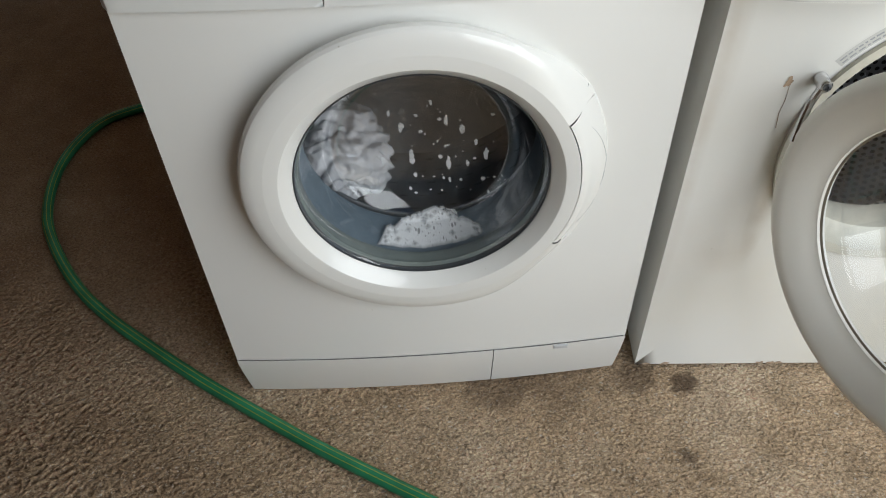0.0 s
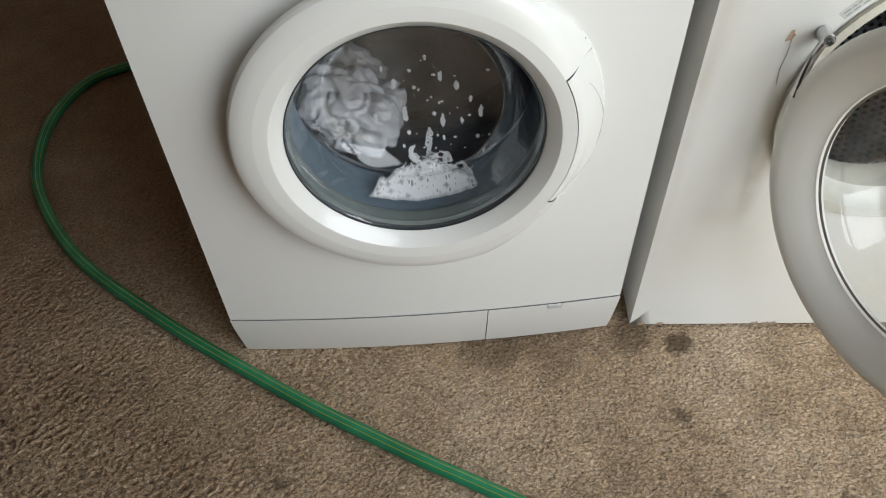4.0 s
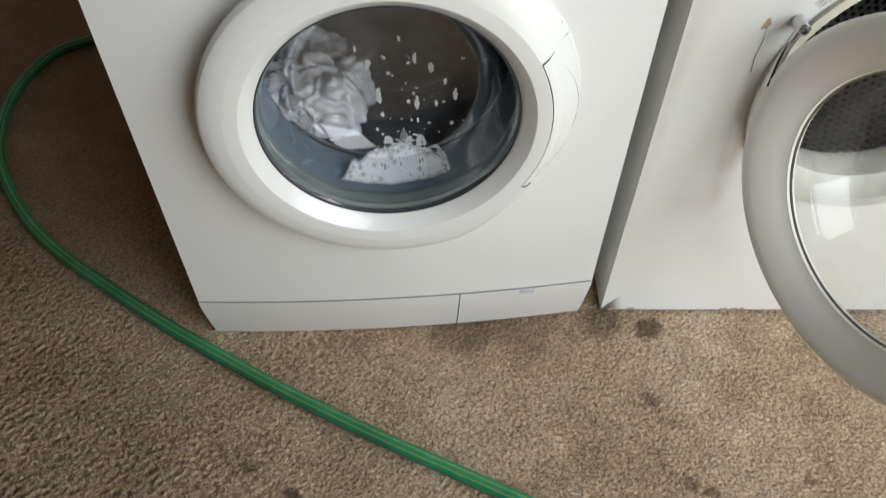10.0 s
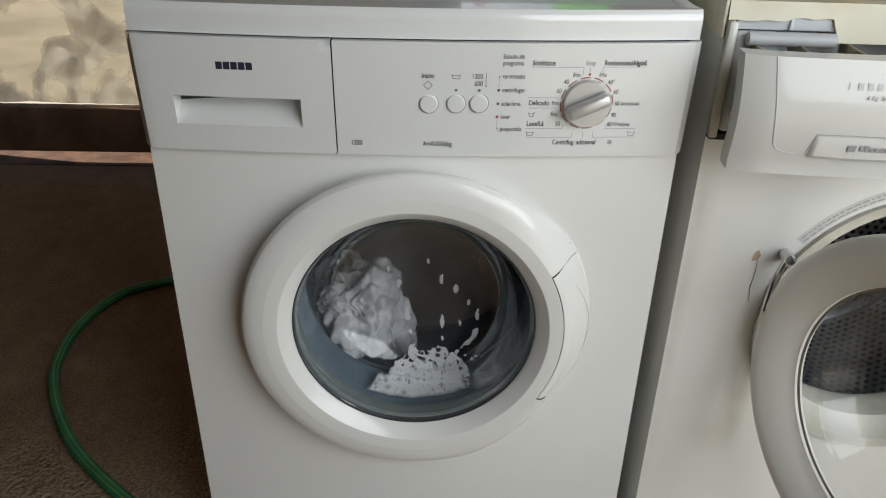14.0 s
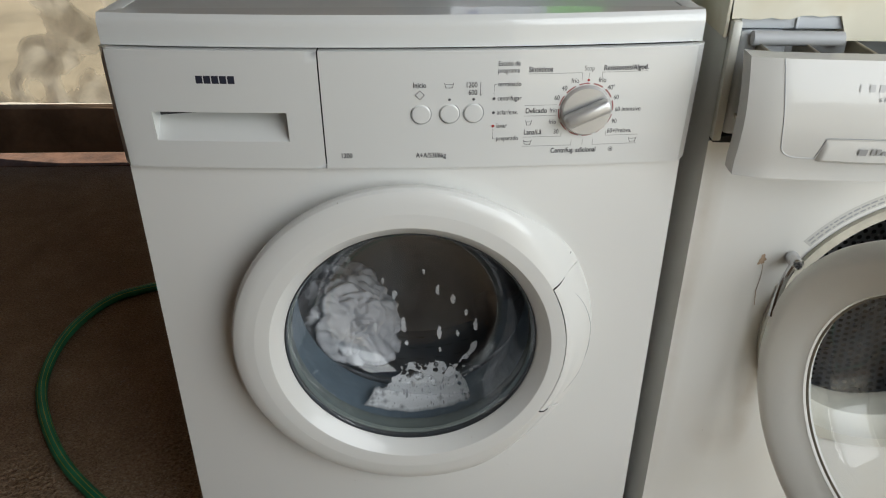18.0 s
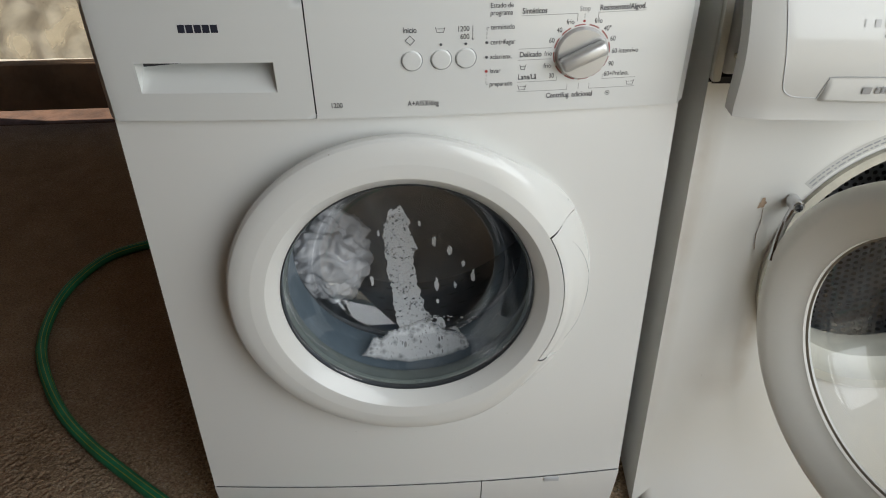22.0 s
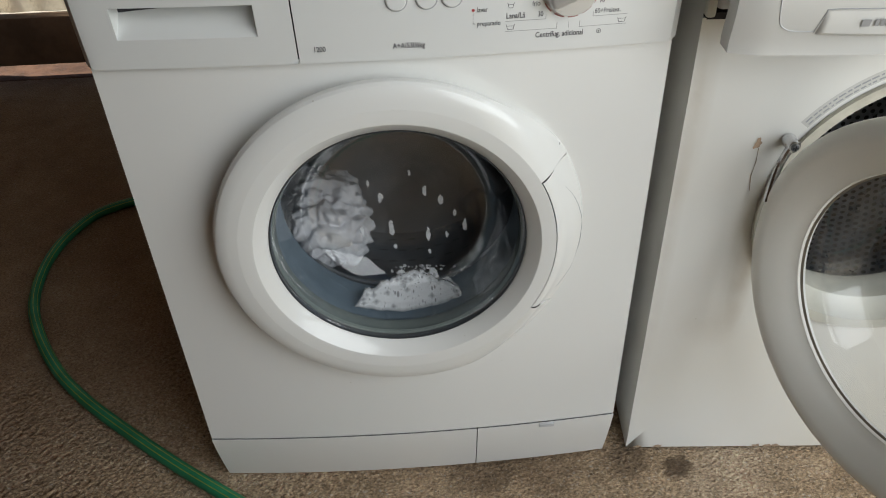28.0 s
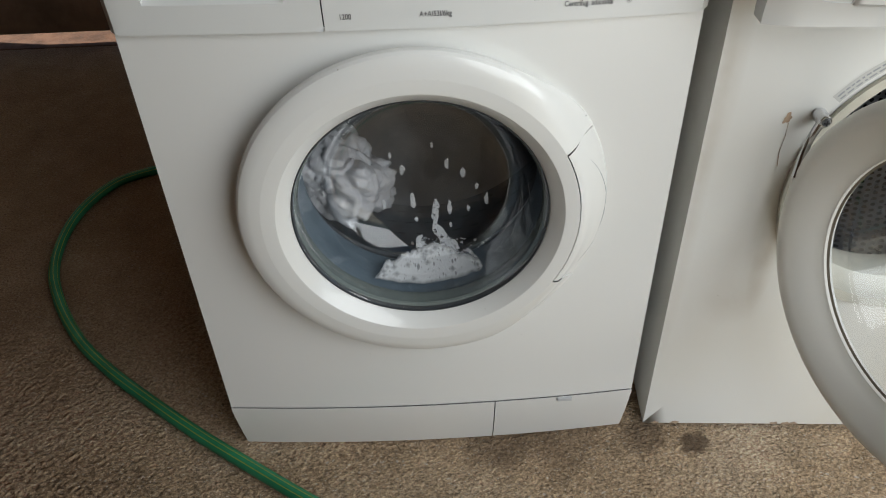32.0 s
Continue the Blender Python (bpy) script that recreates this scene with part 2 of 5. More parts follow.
def foam_material(name, most, film):
    """Soap suds: white, pierced by round bubbles of many sizes that show what is behind."""
    m, nt, p = nodes_of(name)
    co = object_coords(nt, (1, 0.25, 1))
    hole = None
    for scale, grow, rare in ((120, 0.9, 0.72), (240, 0.9, 0.5), (470, 0.8, 0.4)):
        v = nt.nodes.new("ShaderNodeTexVoronoi")
        v.inputs["Scale"].default_value = scale
        nt.links.new(co, v.inputs["Vector"])
        size = nt.nodes.new("ShaderNodeSeparateColor")
        nt.links.new(v.outputs["Color"], size.inputs[0])
        gate = ramp(nt, size.outputs[0], [(rare, (0, 0, 0)), (1.0, (most * grow,) * 3)])
        less = nt.nodes.new("ShaderNodeMath")
        less.operation = "LESS_THAN"
        nt.links.new(v.outputs["Distance"], less.inputs[0])
        nt.links.new(gate, less.inputs[1])
        if hole is None:
            hole = less.outputs[0]
        else:
            mx = nt.nodes.new("ShaderNodeMath")
            mx.operation = "MAXIMUM"
            nt.links.new(hole, mx.inputs[0])
            nt.links.new(less.outputs[0], mx.inputs[1])
            hole = mx.outputs[0]
    fac = nt.nodes.new("ShaderNodeMapRange")
    fac.inputs[3].default_value, fac.inputs[4].default_value = film, 0.72
    nt.links.new(hole, fac.inputs[0])
    tr, mix = nt.nodes.new("ShaderNodeBsdfTransparent"), nt.nodes.new("ShaderNodeMixShader")
    p.inputs["Base Color"].default_value = (0.90, 0.92, 0.94, 1)
    p.inputs["Roughness"].default_value = 0.4
    fine = noise_out(nt, 700, 3, 0.6, co)
    bumped(nt, p, fine, 0.5, 0.001)
    at = nt.nodes.new("ShaderNodeAttribute")
    at.attribute_name = "thickness"
    thin = nt.nodes.new("ShaderNodeMapRange")
    thin.inputs[3].default_value, thin.inputs[4].default_value = 0.96, 0.0
    nt.links.new(at.outputs["Fac"], thin.inputs[0])
    either = nt.nodes.new("ShaderNodeMath")
    either.operation = "MAXIMUM"
    nt.links.new(thin.outputs[0], either.inputs[0])
    nt.links.new(fac.outputs[0], either.inputs[1])
    nt.links.new(either.outputs[0], mix.inputs[0])
    nt.links.new(p.outputs[0], mix.inputs[1])
    nt.links.new(tr.outputs[0], mix.inputs[2])
    nt.links.new(mix.outputs[0], nt.nodes["Material Output"].inputs[0])
    return m


def concrete_material():
    """Rough brushed concrete: short raised strokes, pale scuffs, brown damp and oil spots."""
    m, nt, p = nodes_of("rough_concrete")
    co = object_coords(nt)
    stroke = object_coords(nt, (1.0, 1.35, 1.0), rot=(0, 0, radians(35)))
    v = nt.nodes.new("ShaderNodeTexVoronoi")
    v.feature, v.inputs["Scale"].default_value = "F1", 130
    warp = nt.nodes.new("ShaderNodeVectorMath")
    warp.operation = "MULTIPLY_ADD"
    nz = nt.nodes.new("ShaderNodeTexNoise")
    nz.inputs["Scale"].default_value, nz.inputs["Detail"].default_value = 55, 6
    nt.links.new(co, nz.inputs["Vector"])
    nt.links.new(nz.outputs["Color"], warp.inputs[0])
    warp.inputs[1].default_value = (0.02, 0.02, 0.0)
    nt.links.new(stroke, warp.inputs[2])
    nt.links.new(warp.outputs[0], v.inputs["Vector"])
    grain = noise_out(nt, 230, 5, 0.7, stroke)
    broad = noise_out(nt, 3.2, 6, 0.6, co, 0.5)
    mid = noise_out(nt, 17, 5, 0.6, co)
    c = ramp(nt, broad, [(0.30, (0.305, 0.218, 0.140)), (0.5, (0.440, 0.332, 0.222)), (0.72, (0.555, 0.446, 0.325))])
    c = mixed(nt, 0.55, c, ramp(nt, mid, [(0.3, (0.36, 0.34, 0.31)), (0.7, (0.72, 0.70, 0.68))]), "OVERLAY")
    c = mixed(nt, 0.55, c, ramp(nt, grain, [(0.36, (0.10, 0.09, 0.08)), (0.64, (0.82, 0.81, 0.79))]), "OVERLAY")
    pits = noise_out(nt, 170, 3, 0.6, co)
    c = mixed(nt, 0.42, c, ramp(nt, pits, [(0.36, (0.20, 0.19, 0.18)), (0.52, (0.52,) * 3), (0.68, (0.72,) * 3)]), "OVERLAY")
    for scale, rare, size, tone in ((330, 0.70, 0.42, (0.70, 0.64, 0.55)), (300, 0.66, 0.40, (0.10, 0.075, 0.055)), (95, 0.86, 0.30, (0.09, 0.07, 0.05)), (120, 0.84, 0.34, (0.62, 0.57, 0.50))):
        w = nt.nodes.new("ShaderNodeTexVoronoi")
        w.inputs["Scale"].default_value = scale
        nt.links.new(warp.outputs[0], w.inputs["Vector"])
        pick = nt.nodes.new("ShaderNodeSeparateColor")
        nt.links.new(w.outputs["Color"], pick.inputs[0])
        grit = mixed(nt, 1.0, ramp(nt, w.outputs["Distance"], [(size * 0.6, (1, 1, 1)), (size, (0, 0, 0))]), ramp(nt, pick.outputs[0], [(rare, (0, 0, 0)), (rare + 0.12, (0.62,) * 3)]), "MULTIPLY")
        c = mixed(nt, grit, c, tone)
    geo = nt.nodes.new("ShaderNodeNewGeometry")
    # hollows darker, ridges paler: the relief's shading is put into the colour
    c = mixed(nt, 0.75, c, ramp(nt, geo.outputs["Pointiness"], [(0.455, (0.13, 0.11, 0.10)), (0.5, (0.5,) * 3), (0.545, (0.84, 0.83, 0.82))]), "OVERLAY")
    wob = nt.nodes.new("ShaderNodeVectorMath")
    wob.operation = "MULTIPLY_ADD"
    nt.links.new(nz.outputs["Color"], wob.inputs[0])
    wob.inputs[1].default_value = (0.045, 0.045, 0)
    nt.links.new(geo.outputs["Position"], wob.inputs[2])
    # the dim reddish shade at the floor's back left, mixed into its colour
    place = nt.nodes.new("ShaderNodeSeparateXYZ")
    nt.links.new(geo.outputs["Position"], place.inputs[0])
    shade_side = nt.nodes.new("ShaderNodeMath")
    shade_side.operation = "MULTIPLY_ADD"
    nt.links.new(place.outputs[0], shade_side.inputs[0])
    shade_side.inputs[1].default_value = -0.9
    nt.links.new(place.outputs[1], shade_side.inputs[2])
    shade_edge = nt.nodes.new("ShaderNodeMath")
    shade_edge.operation = "MULTIPLY_ADD"
    nt.links.new(mid, shade_edge.inputs[0])
    shade_edge.inputs[1].default_value = 0.5
    nt.links.new(shade_side.outputs[0], shade_edge.inputs[2])
    c = mixed(nt, ramp(nt, shade_edge.outputs[0], [(0.62, (0, 0, 0)), (1.0, (0.5,) * 3)]), c, (0.20, 0.112, 0.066))
    for x, y, r, dark in SPOTS:
        d = nt.nodes.new("ShaderNodeVectorMath")
        d.operation = "DISTANCE"
        nt.links.new(wob.outputs[0], d.inputs[0])
        d.inputs[1].default_value = (x + 0.0225, y + 0.0225, 0)
        f = ramp(nt, d.outputs["Value"], [(r * 0.45, (dark,) * 3), (r * 0.85, (0, 0, 0))])
        c = mixed(nt, f, c, (0.075, 0.048, 0.030))
    nt.links.new(c, p.inputs["Base Color"])
    p.inputs["Roughness"].default_value = 0.86
    p.inputs["Specular IOR Level"].default_value = 0.25
    h = mixed(nt, 0.5, v.outputs["Distance"], grain)
    bumped(nt, p, h, 1.0, 0.009)
    return m


SPOTS = [(0.409, -0.023, 0.034, 0.8), (-0.165, -0.266, 0.022, 0.85), (0.10, 0.0, 0.075, 0.5), (0.379, -0.154, 0.022, 0.6),
         (0.430, -0.302, 0.016, 0.7), (-0.227, -0.220, 0.02, 0.6), (0.574, -0.292, 0.015, 0.6), (0.45, -0.36, 0.02, 0.55),
         (0.20, 0.01, 0.09, 0.35), (0.40, -0.28, 0.02, 0.55), (0.33, 0.0, 0.05, 0.6)]
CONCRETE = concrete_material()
CLOTH = cloth_material()
FOAM = foam_material("soap_foam", 0.42, 0.08)
FOAM_LACE = foam_material("lacy_soap_foam", 0.46, 0.46)


def plaster_material():
    m, nt, p = nodes_of("grey_plaster")
    co = object_coords(nt)
    c = ramp(nt, noise_out(nt, 2.0, 6, 0.6, co), [(0.3, (0.13, 0.085, 0.055)), (0.7, (0.20, 0.135, 0.09))])
    nt.links.new(c, p.inputs["Base Color"])
    p.inputs["Roughness"].default_value = 0.9
    bumped(nt, p, noise_out(nt, 120, 4, 0.6, co), 0.4, 0.003)
    return m


PLASTER = plaster_material()


def film_material():
    """Cloudy, wrinkled, dirty plastic sheet."""
    m, nt, p = nodes_of("cloudy_plastic_film")
    co = object_coords(nt)
    nt.nodes.remove(p)
    tr, tl, gl = (nt.nodes.new("ShaderNodeBsdf" + k) for k in ("Transparent", "Translucent", "Glossy"))
    tr.inputs[0].default_value = (0.60, 0.56, 0.48, 1)
    haze = noise_out(nt, 5, 5, 0.6, co, 1.0)
    gl.inputs["Roughness"].default_value = 0.12
    v = nt.nodes.new("ShaderNodeTexVoronoi")
    v.inputs["Scale"].default_value = 17
    nt.links.new(co, v.inputs["Vector"])
    streak = object_coords(nt, (26, 26, 1.6))
    tone = ramp(nt, haze, [(0.35, (0.38, 0.34, 0.26)), (0.62, (0.68, 0.62, 0.50))])
    tone = mixed(nt, ramp(nt, v.outputs["Distance"], [(0.05, (0.85,) * 3), (0.11, (0, 0, 0))]), tone, (0.06, 0.045, 0.03))
    tone = mixed(nt, ramp(nt, noise_out(nt, 1.0, 2, 0.5, streak), [(0.62, (0, 0, 0)), (0.72, (0.45,) * 3)]), tone, (0.30, 0.26, 0.19))
    nt.links.new(tone, tl.inputs[0])
    m1, m2 = nt.nodes.new("ShaderNodeMixShader"), nt.nodes.new("ShaderNodeMixShader")
    # sharp-edged clear and milky patches stand in for sunlit shapes on the ground outside
    nt.links.new(ramp(nt, noise_out(nt, 4.2, 4, 0.5, co, 1.2), [(0.43, (0.10,) * 3), (0.475, (0.55,) * 3), (0.56, (0.88,) * 3)]), m1.inputs[0])
    nt.links.new(tr.outputs[0], m1.inputs[1])
    nt.links.new(tl.outputs[0], m1.inputs[2])
    m2.inputs[0].default_value = 0.06
    nt.links.new(m1.outputs[0], m2.inputs[1])
    nt.links.new(gl.outputs[0], m2.inputs[2])
    nt.links.new(m2.outputs[0], nt.nodes["Material Output"].inputs[0])
    return m


FILM = film_material()


def hose_material():
    m, nt, p = nodes_of("green_hose_rubber")
    co = object_coords(nt)
    c = ramp(nt, noise_out(nt, 12, 5, 0.6, co), [(0.35, (0.015, 0.165, 0.075)), (0.65, (0.028, 0.265, 0.130))])
    nt.links.new(c, p.inputs["Base Color"])
    p.inputs["Roughness"].default_value = 0.42
    return m


HOSE = hose_material()
HOSE_STRIPE = surface("yellow_hose_stripe", (0.42, 0.42, 0.04), 0.45, vary=0.1)


# ---- mesh helpers ----
def part(name, bm, material, parent=None, label="", smooth=35):
    """One mesh object of a bmesh, under a thing or a part."""
    me = bpy.data.meshes.new(name)
    bmesh.ops.recalc_face_normals(bm, faces=bm.faces)
    for f in bm.faces:
        f.smooth = True
    for e in bm.edges:
        if len(e.link_faces) == 2 and e.calc_face_angle(0) > radians(smooth):
            e.smooth = False
    bm.to_mesh(me)
    bm.free()
    ob = new(name, me)
    me.materials.append(material)
    if parent is not None:
        ob.parent = parent
    if label:
        ob["label"] = label
    return ob


def thing(name, label, category, at=(0, 0, 0), group="", kind=""):
    return tagged(move(new(name), at), label, category, group, kind)


def move(ob, at):
    ob.location = at
    return ob


def box(x0, x1, y0, y1, z0, z1, bevel=0.0, seg=2, bm=None):
    bm = bm or bmesh.new()
    made = bmesh.ops.create_cube(bm, size=1.0)["verts"]
    for v in made:
        v.co = Vector(((x0 + x1) / 2 + v.co.x * (x1 - x0), (y0 + y1) / 2 + v.co.y * (y1 - y0), (z0 + z1) / 2 + v.co.z * (z1 - z0)))
    if bevel:
        edges = list({e for v in made for e in v.link_edges})
        bmesh.ops.bevel(bm, geom=edges, offset=bevel, segments=seg, affect="EDGES", profile=0.5)
    return bm


def sheet(point, nu, nv, bm=None, close_u=False):
    """A grid of points point(u, v), u and v from 0 to 1."""
    bm = bm or bmesh.new()
    cols = nu if close_u else nu + 1
    g = [[bm.verts.new(point(i / nu, j / nv)) for j in range(nv + 1)] for i in range(cols)]
    for i in range(nu):
        for j in range(nv):
            a, b = g[i], g[(i + 1) % cols]
            bm.faces.new((a[j], b[j], b[j + 1], a[j + 1]))
    return bm


def lathe(profile, n=72, a0=0.0, a1=360.0, cx=0.0, cz=0.0, bm=None, caps=False, offset=None):
    """Turns a profile of (radius, y) about the y axis through (cx, cz), from angle a0 to a1 (0 to the right, 90 up)."""
    bm = bm or bmesh.new()
    whole = abs(a1 - a0) >= 360
    rings = []
    for i in range(n if whole else n + 1):
        a = radians(a0 + (a1 - a0) * i / n)
        ring = []
        for r, y in profile:
            x, z = cx + r * math.cos(a), cz + r * math.sin(a)
            ring.append(bm.verts.new((x, y + (offset(x) if offset else 0), z)))
        rings.append(ring)
    for i in range(n):
        a, b = rings[i], rings[(i + 1) % len(rings)]
        for j in range(len(profile) - 1):
            bm.faces.new((a[j], a[j + 1], b[j + 1], b[j]))
    if caps and not whole:
        for r in (rings[0], rings[-1]):
            if len(r) > 2:
                bm.faces.new(r)
    bmesh.ops.remove_doubles(bm, verts=bm.verts, dist=1e-6)
    return bm


def spline(points, n):
    """A smooth line through the points (Catmull-Rom), n steps a piece."""
    p = [Vector(q) for q in points]
    p = [2 * p[0] - p[1]] + p + [2 * p[-1] - p[-2]]
    out = []
    for i in range(1, len(p) - 2):
        for k in range(n):
            t = k / n
            a, b, c, d = p[i - 1:i + 3]
            out.append(0.5 * ((2 * b) + (c - a) * t + (2 * a - 5 * b + 4 * c - d) * t * t + (3 * b - 3 * c + d - a) * t ** 3))
    out.append(p[-2])
    return out


def tube(line, radius, sides=14, bm=None, a0=0.0, a1=360.0, up=(0, 0, 1)):
    bm = bm or bmesh.new()
    whole = a1 - a0 >= 360
    rings = []
    for i, c in enumerate(line):
        d = (line[min(i + 1, len(line) - 1)] - line[max(i - 1, 0)]).normalized()
        side = d.cross(Vector(up)).normalized()
        top = side.cross(d)
        r = radius(i / (len(line) - 1)) if callable(radius) else radius
        rings.append([bm.verts.new(c + r * (math.cos(a) * side + math.sin(a) * top))
                      for a in (radians(a0 + (a1 - a0) * k / sides) for k in range(sides if whole else sides + 1))])
    for a, b in zip(rings, rings[1:]):
        for k in range(sides if whole else sides):
            k2 = (k + 1) % len(a)
            bm.faces.new((a[k], a[k2], b[k2], b[k]))
    if whole:
        bm.faces.new(rings[0])
        bm.faces.new(rings[-1])
    return bm


def flat_text(name, words, at, size, material, parent, align="LEFT", rx=90, rz=0, ry=0, bold=0.0, squeeze=0.8):
    """Printed words as a thin mesh."""
    cu = bpy.data.curves.new("words", "FONT")
    cu.body, cu.size, cu.align_x, cu.align_y, cu.extrude, cu.offset = words, size, align, "CENTER", 0.00008, bold
    tmp = bpy.data.objects.new("words", cu)
    scene.collection.objects.link(tmp)
    bpy.context.view_layer.update()
    me = bpy.data.meshes.new_from_object(tmp.evaluated_get(bpy.context.evaluated_depsgraph_get()))
    bpy.data.objects.remove(tmp)
    me.name = name
    me.transform(Matrix.Diagonal((squeeze, 1, 1, 1)))
    me.materials.clear()
    me.materials.append(material)
    ob = new(name, me)
    ob.matrix_basis = pose(*at, rx, ry, rz)
    ob.parent = parent
    return ob


def with_hole(x0, x1, z0, z1, cx, cz, r, depth, n=96, steps=7):
    """A sheet from x0..x1 and z0..z1 with a round hole; depth(x, z) gives y."""
    corners = [math.degrees(math.atan2(z - cz, x - cx)) % 360 for x, z in ((x0, z0), (x1, z0), (x1, z1), (x0, z1))]
    angles = sorted(set([360 * i / n for i in range(n)] + corners))
    bm = bmesh.new()
    rings = []
    for deg in angles:
        c, s = math.cos(radians(deg)), math.sin(radians(deg))
        far = min([(x1 - cx) / c if c > 1e-9 else (x0 - cx) / c if c < -1e-9 else 9, (z1 - cz) / s if s > 1e-9 else (z0 - cz) / s if s < -1e-9 else 9])
        ring = []
        for k in range(steps + 1):
            d = r + (far - r) * k / steps
            x, z = cx + d * c, cz + d * s
            ring.append(bm.verts.new((x, depth(x, z), z)))
        rings.append(ring)
    for a, b in zip(rings, rings[1:] + rings[:1]):
        for k in range(steps):
            bm.faces.new((a[k], b[k], b[k + 1], a[k + 1]))
    return bm


# ---- the garage ----
Y_BACK, X_LEFT, X_RIGHT, Y_FRONT, CEIL = 1.62, -1.75, 3.2, -1.0, 2.5
ground = part("ground", box(-60, 60, -60, 60, -0.3, -0.02), surface("sandy_ground", (0.68, 0.60, 0.47), 0.9, vary=0.15, scale=1.5, bump=0.5, bump_scale=40))
tagged(ground, "pale sunlit sandy ground outside the garage", "ground", kind="structure")


def floor_mesh():
    """Rough-cast concrete: a fine uneven grid where one walks, coarse further off."""
    def steps(lo, hi, a, b, d):
        n = int((b - a) / d)
        return [lo + (a - lo) * i / 12 for i in range(12)] + [a + (b - a) * i / n for i in range(n + 1)] + [b + (hi - b) * i / 12 for i in range(1, 13)]
    xs, ys = steps(X_LEFT, X_RIGHT, -0.95, 0.85, 0.0026), steps(-1.3, Y_BACK, -0.64, 0.34, 0.0026)
    co, si = math.cos(0.6), math.sin(0.6)
    verts, faces = [], []
    for y in ys:
        for x in xs:
            z = 0.0
            if -0.955 < x < 0.855 and -0.645 < y < 0.345:
                p = Vector(((x * co + y * si) * 0.85, (y * co - x * si) * 1.12, 0))
                coarse = noise.noise(Vector((x * 4.1, y * 4.1, 5))) * 0.5 + 1.1 * (0.15 - x) * (0.6 - y)
                amp = min(3.2, max(0.40, 0.55 + 2.4 * coarse))
                ridge = 0.5 - abs(noise.noise(p * 70 + Vector((3, 1, 0)))) * 1.6
                small = 0.5 - abs(noise.noise(p * 150)) * 1.6
                rough = min(1.0, max(0.0, amp - 0.5))
                z = -0.0016 + 0.0005 * noise.noise(p * 30) + amp * (0.0017 * rough * ridge + 0.0008 * small + 0.0005 * noise.noise(p * 260))
            verts.append((x, y, min(z, 0.0020)))
    w = len(xs)
    for j in range(len(ys) - 1):
        for i in range(w - 1):
            faces.append((j * w + i, j * w + i + 1, (j + 1) * w + i + 1, (j + 1) * w + i))
    base = len(verts)
    verts += [(X_LEFT, -1.3, -0.15), (X_RIGHT, -1.3, -0.15), (X_RIGHT, Y_BACK, -0.15), (X_LEFT, Y_BACK, -0.15)]
    corner = (0, w - 1, len(ys) * w - 1, (len(ys) - 1) * w)
    for k in range(4):
        q = (k + 1) % 4
        faces.append((base + k, base + q, corner[q], corner[k]))
    faces.append((base + 3, base + 2, base + 1, base))
    me = bpy.data.meshes.new("floor")
    me.from_pydata(verts, [], faces)
    me.polygons.foreach_set("use_smooth", [True] * (len(faces) - 5) + [False] * 5)
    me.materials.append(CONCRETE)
    return new("floor", me)


floor = floor_mesh()
tagged(floor, "rough brown brushed concrete floor with oil stains", "floor", kind="structure")
# added ceiling, never in view; its front edge limits the sky's light inside
ceiling = part("ceiling", box(X_LEFT - 0.2, X_RIGHT + 0.2, Y_FRONT, Y_BACK + 0.2, CEIL, CEIL + 0.15), surface("pale_ceiling_plaster", (0.33, 0.32, 0.30), 0.85, vary=0.12, scale=2, bump=0.3, bump_scale=90))
tagged(ceiling, "plain plaster ceiling added out of view", "ceiling", kind="structure")
# added walls; the left and front ones, out of view, block light
for nm, b in (("left_shade_wall", (X_LEFT - 0.2, X_LEFT, -3.2, Y_BACK + 0.12, -0.15, CEIL)),
              ("wall_right", (X_RIGHT, X_RIGHT + 0.2, 0.3, Y_BACK + 0.2, -0.15, CEIL)),
              ("front_shade_wall", (X_LEFT, 0.40, -1.5, -1.35, -0.15, 3.2)),
              ("wall_back", (-0.7195, X_RIGHT, Y_BACK, Y_BACK + 0.2, -0.15, CEIL))):
    tagged(part(nm, box(*b), PLASTER), "plain dim plaster wall added around the garage", "wall", kind="structure")


def film_frame():
    """Timber frame with a cloudy plastic sheet in the opening of the back wall."""
    t = thing("plastic_sheet_screen", "cloudy wrinkled plastic sheet on a dark timber frame", "screen")
    part("bottom_rail", box(X_LEFT, -0.62, Y_BACK - 0.03, Y_BACK + 0.02, 0.056, 0.208, 0.006), WOOD, t)
    part("sill", box(X_LEFT - 0.3, -0.64, Y_BACK - 0.012, Y_BACK + 0.45, -0.019, 0.0035, 0.003), surface("terracotta_sill", (0.19, 0.095, 0.053), 0.85, vary=0.25, scale=14, bump=0.6, bump_scale=90), t, "worn terracotta paving in the gap under the rail")
    part("post", box(-0.84, -0.72, Y_BACK - 0.012, Y_BACK + 0.04, 0.209, CEIL, 0.006), WOOD, t)
    part("top_rail", box(X_LEFT, -0.85, Y_BACK - 0.03, Y_BACK + 0.05, 2.2, CEIL, 0.006), WOOD, t)

    def wrinkled(u, v):
        x, z = X_LEFT + u * (-0.84 - X_LEFT), 0.209 + v * 1.98
        q = Vector((x * 5, 0, z * 5))
        return (x, Y_BACK + 0.02 + 0.02 * noise.noise(q) + 0.008 * noise.noise(q * 3.1), z)
    part("plastic_sheet", sheet(wrinkled, 110, 110), FILM, t, "cloudy dirty plastic film with creases")


film_frame()

# ---- the washing machine that runs ----
W, PW, DCX, DCZ = 0.299, 0.3035, 0.0, 0.465


def bow(x, b=0.013):
    return -b * (1 - (x / 0.3) ** 2)


